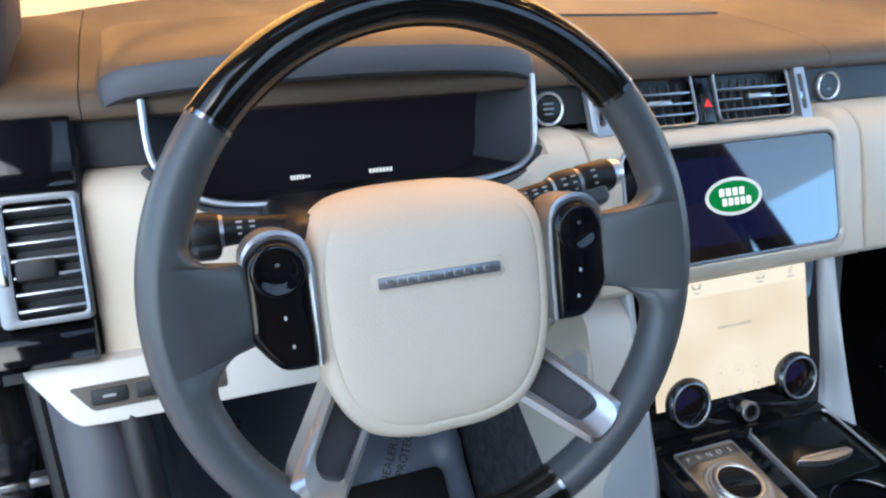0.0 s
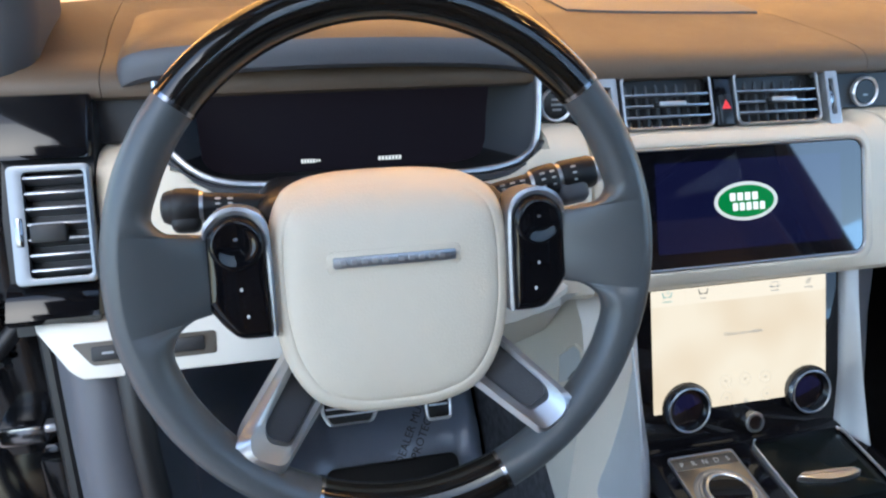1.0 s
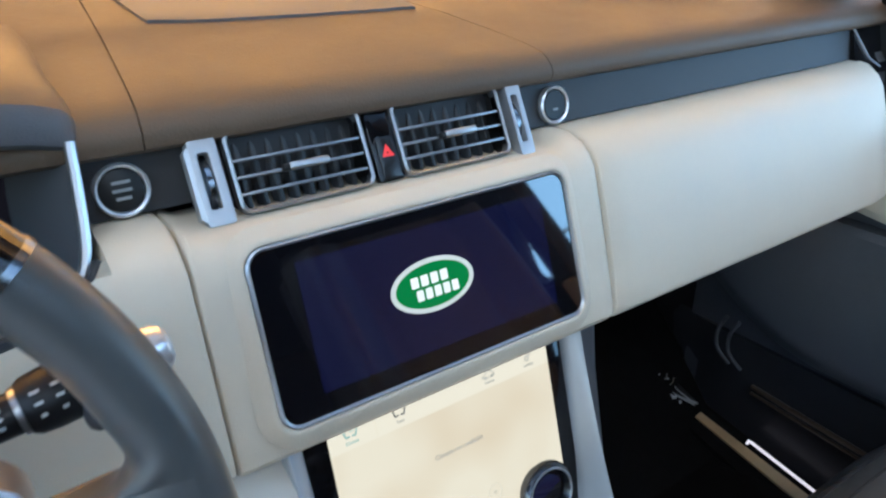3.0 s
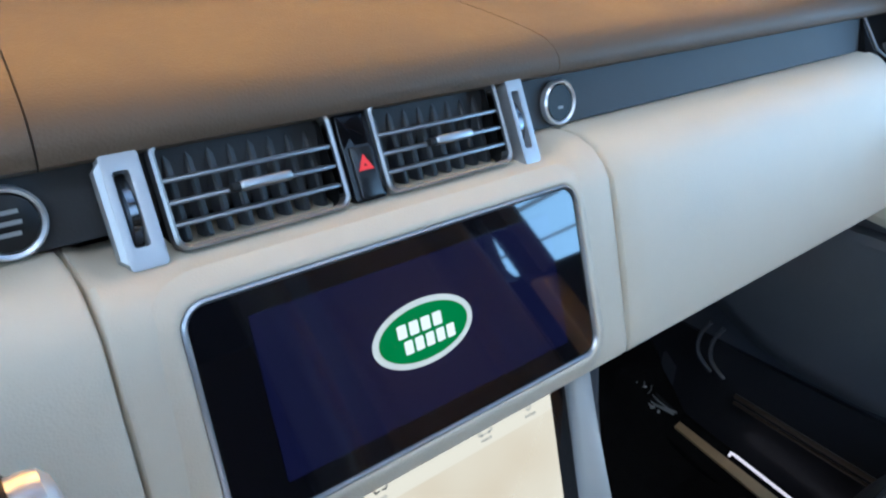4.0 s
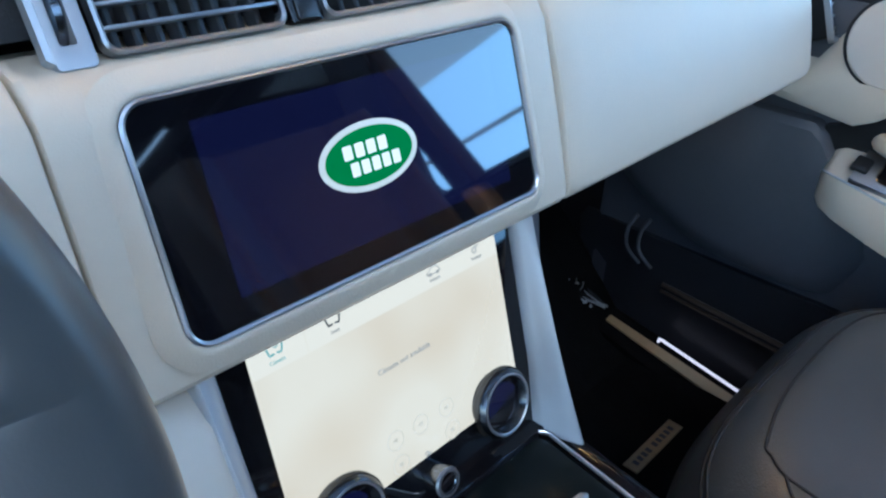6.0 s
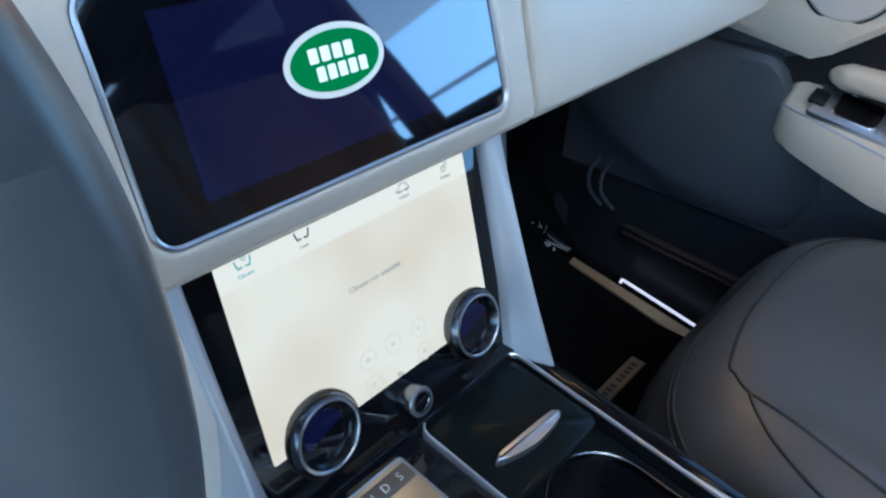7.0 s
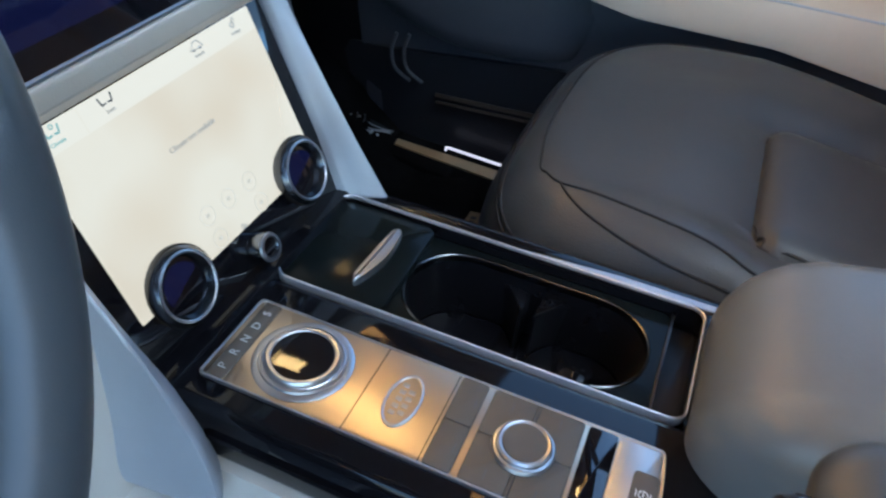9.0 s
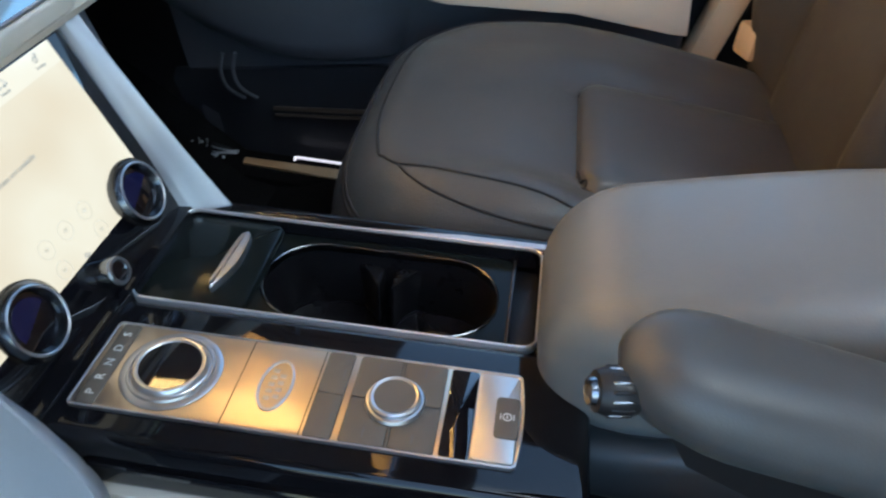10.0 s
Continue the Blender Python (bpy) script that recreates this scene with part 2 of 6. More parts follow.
def rbox(sx, sy, sz, r=0.003, seg=2, at=(0, 0, 0)):
    bm = bmesh.new()
    bmesh.ops.create_cube(bm, size=1)
    bmesh.ops.scale(bm, vec=(sx, sy, sz), verts=bm.verts)
    if r > 0:
        bmesh.ops.bevel(bm, geom=bm.edges[:], offset=min(r, 0.49 * min(sx, sy, sz)), segments=seg, profile=0.5, affect="EDGES")
    bmesh.ops.translate(bm, vec=at, verts=bm.verts)
    return bm


def rrect(w, h, r, n=5, cx=0.0, cy=0.0):
    pts = []
    for k, (sx, sy) in enumerate(((1, 1), (-1, 1), (-1, -1), (1, -1))):
        for i in range(n + 1):
            a = radians(90 * k + 90 * i / n)
            pts.append((cx + sx * (w / 2 - r) + r * math.cos(a), cy + sy * (h / 2 - r) + r * math.sin(a)))
    return pts


def round_poly(pts, r, n=4):
    """A closed outline with its corners rounded."""
    out = []
    for i, p in enumerate(pts):
        p, a, b = Vector(p), Vector(pts[i - 1]), Vector(pts[(i + 1) % len(pts)])
        u, v = (a - p), (b - p)
        q0, q1 = p + u.normalized() * min(r, 0.45 * u.length), p + v.normalized() * min(r, 0.45 * v.length)
        for k in range(n + 1):
            t = k / n
            out.append(tuple((1 - t) ** 2 * q0 + 2 * t * (1 - t) * p + t * t * q1))
    return out


def oval(a, b, n=40, cx=0.0, cy=0.0):
    return [(cx + a * math.cos(2 * math.pi * i / n), cy + b * math.sin(2 * math.pi * i / n)) for i in range(n)]


def smooth_loop(pts, n=6):
    """A closed rounded outline through the points."""
    out, k = [], len(pts)
    for i in range(k):
        p0, p1, p2, p3 = (Vector(pts[(i + j - 1) % k]) for j in range(4))
        for s in range(n):
            t = s / n
            out.append(tuple(0.5 * (2 * p1 + (p2 - p0) * t + (2 * p0 - 5 * p1 + 4 * p2 - p3) * t * t + (3 * p1 - p0 - 3 * p2 + p3) * t**3)))
    return out


def smooth_line(pts, n=6):
    """An open rounded line through the points."""
    pts = [Vector(p) for p in pts]
    out = []
    for i in range(len(pts) - 1):
        p0, p1, p2, p3 = pts[max(i - 1, 0)], pts[i], pts[i + 1], pts[min(i + 2, len(pts) - 1)]
        for s in range(n):
            t = s / n
            out.append(0.5 * (2 * p1 + (p2 - p0) * t + (2 * p0 - 5 * p1 + 4 * p2 - p3) * t * t + (3 * p1 - p0 - 3 * p2 + p3) * t**3))
    return out + [pts[-1]]


def prism(outline, z0, z1, r=0.0, seg=2):
    """A solid on an outline, its upper rim rounded."""
    bm = bmesh.new()
    lo = [bm.verts.new((x, y, z0)) for x, y in outline]
    hi = [bm.verts.new((x, y, z1)) for x, y in outline]
    bm.faces.new(lo[::-1])
    top = bm.faces.new(hi)
    for i in range(len(lo)):
        j = (i + 1) % len(lo)
        bm.faces.new((lo[i], lo[j], hi[j], hi[i]))
    if r:
        bmesh.ops.bevel(bm, geom=list(top.edges), offset=r, segments=seg, profile=0.5, affect="EDGES")
    return bm


def ring(outer, inner, z0, z1, crown=0.0):
    """A frame between two outlines of equally many points; crown lifts the middle of its face."""
    bm = bmesh.new()
    n = len(outer)
    rows = [[bm.verts.new((x, y, z)) for x, y in pts] for pts, z in ((outer, z0), (outer, z1), ([((a + c) / 2, (b + d) / 2) for (a, b), (c, d) in zip(outer, inner)], z1 + crown), (inner, z1), (inner, z0))]
    for k in range(5):
        a, b = rows[k], rows[(k + 1) % 5]
        for i in range(n):
            j = (i + 1) % n
            bm.faces.new((a[i], a[j], b[j], b[i]))
    return bm


def lathe(profile, n=40):
    """Turned about z; profile of (radius, z) from bottom to top."""
    bm = bmesh.new()
    rows = []
    for r, z in profile:
        if r < 1e-6:
            rows.append([bm.verts.new((0, 0, z))])
        else:
            rows.append([bm.verts.new((r * math.cos(2 * math.pi * i / n), r * math.sin(2 * math.pi * i / n), z)) for i in range(n)])
    for a, b in zip(rows, rows[1:]):
        for i in range(n):
            j = (i + 1) % n
            if len(a) == 1:
                bm.faces.new((a[0], b[j], b[i]))
            elif len(b) == 1:
                bm.faces.new((a[i], a[j], b[0]))
            else:
                bm.faces.new((a[i], a[j], b[j], b[i]))
    return bm


def loft(sections, closed=False, caps=False):
    """Skin over rows of equally many points."""
    bm = bmesh.new()
    rows = [[bm.verts.new(p) for p in s] for s in sections]
    n = len(rows[0])
    for a, b in zip(rows, rows[1:]):
        for i in range(n if closed else n - 1):
            j = (i + 1) % n
            bm.faces.new((a[i], a[j], b[j], b[i]))
    if caps:
        bm.faces.new(rows[0][::-1])
        bm.faces.new(rows[-1])
    return bm


def tube(path, r, n=8, up=UP, flat=1.0):
    """A round (or flattened) bar along a path."""
    path = [Vector(p) for p in path]
    sections = []
    for i, p in enumerate(path):
        t = (path[min(i + 1, len(path) - 1)] - path[max(i - 1, 0)]).normalized()
        s = t.cross(up)
        s = s.normalized() if s.length > 1e-4 else Vector((1, 0, 0))
        u = s.cross(t).normalized()
        sections.append([p + s * r * math.cos(2 * math.pi * k / n) + u * r * flat * math.sin(2 * math.pi * k / n) for k in range(n)])
    return loft(sections, closed=True, caps=True)


def slab(outline_yz, x0, x1, r=0.0):
    """A solid of constant section in y and z, along x."""
    bm = prism(outline_yz, x0, x1, r)
    bm.transform(Matrix(((0, 0, 1, 0), (1, 0, 0, 0), (0, 1, 0, 0), (0, 0, 0, 1))))
    return bm


def words(text, size, material, parent, space, name="lettering", align="CENTER", depth=0.0002):
    """Lettering as a thin mesh in the plane of space."""
    cu = bpy.data.curves.new("words", "FONT")
    cu.body, cu.size, cu.align_x, cu.align_y, cu.extrude, cu.resolution_u = text, size, align, "CENTER", depth, 3
    tmp = bpy.data.objects.new("words", cu)
    scene.collection.objects.link(tmp)
    me = bpy.data.meshes.new_from_object(tmp)
    bpy.data.objects.remove(tmp)
    bm = bmesh.new()
    bm.from_mesh(me)
    bpy.data.meshes.remove(me)
    return part(name, bm, material, parent, "", space)


# ---- setting ----
def structure(name, bm, material, label, category, sharp=38):
    return single(name, bm, material, label, category, None, "", "structure", sharp)


ground = bmesh.new()
bmesh.ops.create_grid(ground, x_segments=2, y_segments=2, size=400)
bmesh.ops.translate(ground, vec=(0, 0, -0.32), verts=ground.verts)
structure("ground", ground, CONCRETE, "pale tan concrete ground outside the car", "ground")

canopy, soffit = bmesh.new(), bmesh.new()
for k in range(26):
    x = -4.6 + k * 0.42
    join(canopy, rbox(0.40, 7.83, 0.04, 0.004, 1, (x, 5.935, 3.3 + 0.01 * (k % 2))))
    join(soffit, rbox(0.40, 1.55, 0.04, 0.004, 1, (x, 1.225, 3.3 + 0.01 * (k % 2))))
# Unseen boards, added to light the dash warmly through the windscreen
structure("backdrop", canopy, BOARD_GLOW, "added glowing boards outside, unseen, beyond the windscreen", "backdrop")
# Unseen dark boards, added to keep sky and glow out of glossy blacks
structure("backdrop_soffit", soffit, BEAM, "added dark boards over the car, unseen, to darken reflections", "backdrop")

far = rbox(0.05, 30.0, 7.0, 0, 1, (22.0, -23.0, 3.0))
structure("backdrop_sky", far, SKY_BLUE, "clear blue sky beyond the passenger side", "backdrop")
eaves = rbox(0.10, 40.0, 0.10, 0.01, 1, (12.0, -8.0, 2.3))
join(eaves, rbox(0.10, 40.0, 0.06, 0.01, 1, (12.0, -8.0, 1.45)))
structure("backdrop_rail", eaves, PALE, "pale rails far off beyond the passenger side", "backdrop")

# Unseen beams, added to break up the boards' glow where it is mirrored
beams = bmesh.new()
for k in range(5):
    join(beams, rbox(11.0, 0.22, 0.18, 0.01, 1, (0.65, 2.9 + 1.6 * k, 3.16)))
for k in range(5):
    join(beams, rbox(0.16, 9.2, 0.12, 0.01, 1, (-3.55 + 2.1 * k, 5.25, 3.0)))
structure("backdrop_beams", beams, BEAM, "added dark beams under the glowing boards, unseen", "backdrop")

LX0, LY0 = 2.03, 1.46
lamp = thing("pendant_lamp", pose(LX0, LY0, 2.95), "warm glowing slatted lamp under the canopy, outside", "lamp")
part("lamp_frame", ring(rrect(0.24, 0.50, 0.02, 3), rrect(0.18, 0.44, 0.01, 3), 0.0, 0.08), BEAM, lamp, "dark timber frame", pose(LX0, LY0, 2.92))
slat = mesh_of("lamp_slat", rbox(0.18, 0.036, 0.02, 0.003, 1), LAMP)
for k in range(8):
    piece("lamp_slat", slat, lamp, pose(LX0, LY0 - 0.192 + 0.055 * k, 2.95))
part("hanger", tube([(LX0, LY0, 3.0), (LX0, LY0, 3.28)], 0.012, 8), BEAM, lamp, "dark hanger")

# Added wall: stands in for the tan ground beyond the windscreen
wall = rbox(13.0, 0.2, 2.0, 0.01, 1, (0.8, 10.0, 0.68))
join(wall, rbox(13.0, 0.2, 1.56, 0.01, 1, (0.8, 10.0, 2.48)))
structure("wall_north", wall, TAN_WALL, "added tan wall outside, standing in for the ground past the dash", "wall")

CX = 0.65
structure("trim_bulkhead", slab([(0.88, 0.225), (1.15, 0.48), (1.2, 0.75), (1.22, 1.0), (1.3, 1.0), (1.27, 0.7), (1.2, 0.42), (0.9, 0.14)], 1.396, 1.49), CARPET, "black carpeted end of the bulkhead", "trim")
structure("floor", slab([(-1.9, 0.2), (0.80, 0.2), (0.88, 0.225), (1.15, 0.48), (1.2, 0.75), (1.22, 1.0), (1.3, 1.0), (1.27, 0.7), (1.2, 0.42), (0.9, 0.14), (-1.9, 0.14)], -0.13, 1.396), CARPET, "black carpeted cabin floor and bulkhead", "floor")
roof = rbox(1.62, 0.24, 0.04, 0.015, 2, (CX, 0.16, 1.53))
join(roof, rbox(1.62, 0.55, 0.04, 0.015, 2, (CX, -1.665, 1.53)))
for s in (1, -1):
    join(roof, rbox(0.34, 1.44, 0.04, 0.015, 2, (CX + s * 0.73, -0.675, 1.53)))
structure("ceiling", roof, HEADLINER, "black cloth headliner round a glass roof", "ceiling")
structure("window_rear_south", rbox(1.80, 0.006, 0.50, 0, 1, (CX, -1.915, 1.275)), PRIVACY, "dark privacy glass in the tailgate", "window")
structure("window_rear_west", rbox(0.006, 0.86, 0.5, 0, 1, (-0.20, -0.845, 1.21)), PRIVACY, "dark privacy glass in the rear door", "window")
structure("window_rear_east", rbox(0.006, 1.06, 0.58, 0, 1, (1.51, -0.945, 1.17)), PRIVACY, "dark privacy glass in the rear door", "window")
pane = structure("window_roof", rbox(1.12, 1.46, 0.006, 0, 1, (CX, -0.675, 1.556)), GLASS, "clear roof glass", "window")
pane.visible_shadow = False


def wall_with_window(name, x0, x1, y0, y1, win, z0=0.14, z1=1.52):
    """A side of the body with one window opening, in four butted blocks."""
    a, b, c, d = win
    bm = rbox(x1 - x0, y1 - y0, c - z0, 0.006, 1, ((x0 + x1) / 2, (y0 + y1) / 2, (z0 + c) / 2))
    join(bm, rbox(x1 - x0, y1 - y0, z1 - d, 0.006, 1, ((x0 + x1) / 2, (y0 + y1) / 2, (d + z1) / 2)))
    join(bm, rbox(x1 - x0, a - y0, d - c, 0.006, 1, ((x0 + x1) / 2, (y0 + a) / 2, (c + d) / 2)))
    join(bm, rbox(x1 - x0, y1 - b, d - c, 0.006, 1, ((x0 + x1) / 2, (b + y1) / 2, (c + d) / 2)))
    return structure(name, bm, BODY_GREY, "grey body side behind the front seats", "wall")


wall_with_window("wall_east", 1.48, 1.54, -1.9, -0.30, (-1.45, -0.44, 0.90, 1.44))
for x in (-0.16, 1.505):
    structure("trim_kick_" + ("east" if x > 0 else "west"), rbox(0.05, 0.42, 0.86, 0.006, 1, (x, 1.10, 0.57)), BLACK_PLASTIC, "black kick trim beside the footwell", "trim")
wall_with_window("wall_west", -0.23, -0.17, -1.9, -0.36, (-1.25, -0.44, 0.98, 1.44))
back = rbox(1.80, 0.05, 0.9, 0.006, 1, (CX, -1.92, 0.58))
structure("wall_south", back, BODY_GREY, "grey tailgate below the rear window", "wall")


def pillar(name, a, b, w, d, material, label):
    bm = loft([[Vector(p) + Vector((sx * w / 2, sy * d / 2, 0)) for sx, sy in ((-1, -1), (1, -1), (1, 1), (-1, 1))] for p in (a, b)], True, True)
    bmesh.ops.bevel(bm, geom=bm.edges[:], offset=0.012, segments=2, profile=0.5, affect="EDGES")
    return structure(name, bm, material, label, "pillar")


pillar("trim_pillar_front_east", (1.43, 0.90, 1.0), (1.30, 0.26, 1.53), 0.07, 0.1, HEADLINER, "black windscreen pillar trim")
rows = []
for x, y, z, w, d in ((-0.134, 0.845, 0.990, 0.08, 0.11), (-0.132, 0.840, 0.998, 0.115, 0.14), (-0.128, 0.836, 1.010, 0.128, 0.150), (-0.118, 0.825, 1.06, 0.138, 0.150), (-0.098, 0.785, 1.13, 0.128, 0.135), (-0.02, 0.42, 1.45, 0.09, 0.10), (0.01, 0.26, 1.53, 0.09, 0.10)):
    rows.append([(px, py, z) for px, py in rrect(w, d, 0.035, 5, x, y)])
post = structure("trim_pillar_front_west", loft(rows, True, True), GREY_PLASTIC, "grey windscreen pillar trim with a slotted vent", "pillar", 60)
for k in range(4):
    part("slot", rbox(0.009, 0.006, 0.062, 0.0025, 2), INK, post, "dark vent slot", pose(-0.148 + 0.019 * k, 0.7545, 1.062, 8, -10, 0))
pillar("trim_pillar_east", (1.440, 0.184, 0.14), (1.489, -0.129, 0.86), 0.06, 0.052, TAN_PLASTIC, "centre pillar trim behind the seat, warm light put into its tan")
pillar("trim_pillar_east_upper", (1.489, -0.130, 0.862), (1.535, -0.42, 1.53), 0.06, 0.075, HEADLINER, "black upper centre pillar trim")
structure("trim_jamb_east", rbox(0.03, 0.40, 0.74, 0.004, 1, (1.522, -0.11, 0.51)), BLACK_PLASTIC, "black door aperture behind the passenger door", "trim")
pillar("trim_pillar_west", (-0.19, -0.32, 0.14), (-0.15, -0.36, 1.53), 0.09, 0.14, CREAM_PLASTIC, "cream centre pillar trim")

shield = loft([[(CX + s * 0.80 * (1 - 0.12 * k), 1.27 - 0.30 * abs(s) ** 3 - (0.97 - 0.28 * abs(s) ** 3) * k, 1.075 + 0.445 * k) for s in [i / 8 - 1 for i in range(17)]] for k in [i / 4 for i in range(5)]])
pane = structure("windscreen", shield, GLASS, "curved clear windscreen", "window")
pane.modifiers.new("thickness", "SOLIDIFY").thickness = 0.005
pane.visible_shadow = False

# ---- dashboard ----
dash = thing("dashboard", Matrix.Translation((CX, 0.9, 0.75)), "dark leather dashboard with cream leather fascia", "dashboard")


def back_edge(x):
    far = max(0.0, abs(x - CX) - 0.4)
    return max(0.90, 1.25 - 0.36 * (far / 0.3) ** 2)


TOP = [(0.80, 0.986), (0.772, 0.9865), (0.761, 0.9880), (0.7550, 0.9920), (0.7535, 0.9975), (0.7555, 1.0045), (0.761, 1.0110), (0.770, 1.0165), (0.785, 1.0205), (0.805, 1.0245), (0.83, 1.0285), (0.90, 1.039), (1.0, 1.049), (1.12, 1.058), (1.25, 1.064), (1.25, 1.03)]


def top_section(x):
    k = (back_edge(x) - 0.80) / 0.45
    return [(x, y if y <= 0.8 else 0.8 + (y - 0.8) * k, z) for y, z in TOP]


def span(a, b, step):
    n = max(1, round((b - a) / step))
    return [a + (b - a) * i / n for i in range(n + 1)]


SLANT = {0.4675: 0.118, 0.8425: -0.16}
for a, b in ((-0.24, -0.0035), (-0.0025, 0.467), (0.468, 0.842), (0.843, 1.50)):
    rows = []
    for x in span(a, b, 0.03):
        k = sum(sl * max(0.0, 1 - abs(x - c) / 0.09) for c, sl in SLANT.items())
        rows.append([(px + k * (py - 0.73), py, pz) for px, py, pz in top_section(x)])
    part("top_pad", loft(rows, True, True), PAD, dash, "dark leather top pad, warm light put into its brown")

BAND = [(0.80, 0.996), (0.770, 0.995), (0.760, 0.947), (0.80, 0.944)]
for a, b in ((-0.012, 0.05), (0.43, 1.405)):
    part("leather_band", slab(BAND, a, b), BAND_LEATHER, dash, "charcoal leather band")
part("end_cap", slab([(0.80, 0.996), (0.767, 0.995), (0.752, 0.947), (0.735, 0.930), (0.80, 0.928)], 1.4055, 1.53, 0.002), PIANO, dash, "gloss black end trim")
part("end_line", tube([(1.400, 0.766, 0.994), (1.418, 0.759, 0.972), (1.440, 0.751, 0.947), (1.456, 0.741, 0.935)], 0.0018, 6), SILVER, dash, "thin silver line")

FASCIA = [(0.79, 0.930), (0.775, 0.944), (0.752, 0.9465), (0.735, 0.946), (0.719, 0.941), (0.707, 0.932), (0.699, 0.920), (0.690, 0.892), (0.681, 0.865), (0.672, 0.836), (0.664, 0.809), (0.659, 0.793), (0.658, 0.784), (0.663, 0.777), (0.68, 0.773), (0.72, 0.771), (0.79, 0.775)]


def fascia_section(x, top=1.0, bulge=0.0):
    out = []
    for y, z in FASCIA:
        k = max(0.0, 1 - ((z - 0.86) / 0.08) ** 2)
        out.append((x, y - bulge * k if y < 0.73 else y, min(z, top - (0.03 if top < 0.937 and y > 0.715 else 0.0))))
    return out


def eased_ends(a, b, step, r=0.004):
    """Stations along x with a rounded shoulder at each end: (x, inset)."""
    out = [(a, r), (a + 0.3 * r, 0.35 * r), (a + r, 0.0)]
    out += [(x, 0.0) for x in span(a + r, b - r, step)[1:-1]]
    return out + [(b - r, 0.0), (b - 0.3 * r, 0.35 * r), (b, r)]


def fascia(name, a, b, label, top=None, bulge=0.0, step=0.03, curve=0.0):
    rows = []
    for x, inset in eased_ends(a, b, step):
        e = max(0.0, (x - 1.36) / 0.1) ** 2 * curve
        rows.append([(px, py + e + (inset if py < 0.74 else 0), pz - (inset if pz > 0.93 else 0)) for px, py, pz in fascia_section(x, top(x) if top else 1.0, bulge)])
    return part(name, loft(rows, True, True), CREAM, dash, label)


def under_cluster(x):
    k = min(1.0, max(0.0, (x - 0.045) / 0.06)) * min(1.0, max(0.0, (0.428 - x) / 0.05))
    return 0.946 - 0.036 * math.sin(k * math.pi / 2)


fascia("driver_panel", -0.011, 0.4715, "cream leather panel below the cluster", under_cluster, 0.0, 0.01)
fascia("centre_panel", 0.4730, 0.8495, "cream leather panel round the screen", lambda x: 0.946 - 0.0085 * min(1, max(0, (x - 0.472) / 0.01)) * min(1, max(0, (0.826 - x) / 0.01)), 0.0, 0.008)
fascia("passenger_panel", 0.851, 1.450, "cream leather passenger panel", None, 0.004, 0.03, 0.05)

# knee panel with its switch recess
KNEE = [(0.72, 0.80), (0.665, 0.812), (0.648, 0.813), (0.638, 0.806), (0.622, 0.778), (0.621, 0.772), (0.628, 0.767), (0.72, 0.76)]
rows = []
for x, inset in eased_ends(-0.076, 0.455, 0.02):
    rise = min(1, max(0, (x - 0.30) / 0.12))
    rows.append([(max(x, -0.076 + 0.95 * max(0, 0.812 - z)) if x < 0.1 else x, y + inset + 0.025 * max(0, (-0.02 - x) / 0.07) ** 1.5 + 0.06 * max(0, (x - 0.36) / 0.1) ** 2, z + (0.018 * rise if z < 0.79 else 0)) for y, z in KNEE])
part("knee_panel", loft(rows, True, True), CREAM_PLASTIC, dash, "cream lower knee panel")
under = loft([[(x, 0.640 + 0.05 * max(0, (x - 0.40) / 0.06) ** 2, 0.778), (x, 0.760, 0.684), (x, 0.865, 0.603), (x, 0.872, 0.606), (x, 0.765, 0.700), (x, 0.660, 0.790)] for x in (0.345, 0.36, 0.40, 0.43, 0.458)], True, True)
part("closing_panel", under, CREAM_PLASTIC, dash, "cream closing panel under the dash")
SW = pose(0.025, 0.6305, 0.7915, 60, 0, 0)
part("switch_bank", prism(round_poly([(0.058, 0.0105), (-0.064, 0.0105), (-0.047, -0.0105), (0.058, -0.0105)], 0.003), -0.004, 0.0015, 0.001), BUTTON, dash, "dark switch bank", SW)
for k in range(3):
    part("switch", prism(rrect(0.028, 0.013, 0.002, 3, -0.034 + 0.034 * k), 0.0, 0.003, 0.0008), BLACK_PLASTIC, dash, "", SW)
part("marking", prism(rrect(0.010, 0.0022, 0.0005, 2, -0.034), 0.0, 0.0034), GREY_MARK, dash, "", SW)

cover = prism(smooth_loop([(0.545, 0.948), (0.60, 0.934), (0.70, 0.924), (0.78, 0.920), (0.80, 0.935), (0.80, 1.10), (0.78, 1.12), (0.56, 1.12), (0.538, 1.10), (0.535, 0.965)], 5), 0.0, 0.004, 0.0015)
for v in cover.verts:
    v.co.z += 1.0375 + 0.1 * (v.co.y - 0.9)
part("speaker_cover", cover, GREY_PLASTIC, dash, "flat grey speaker cover on the top pad")

# cluster hood
HOOD = smooth_line([(0.012, 0.764, 1.010), (0.02, 0.752, 1.021), (0.05, 0.742, 1.030), (0.13, 0.733, 1.036), (0.225, 0.731, 1.038), (0.32, 0.733, 1.036), (0.39, 0.741, 1.030), (0.424, 0.752, 1.020), (0.434, 0.764, 1.009)], 5)
rows = []
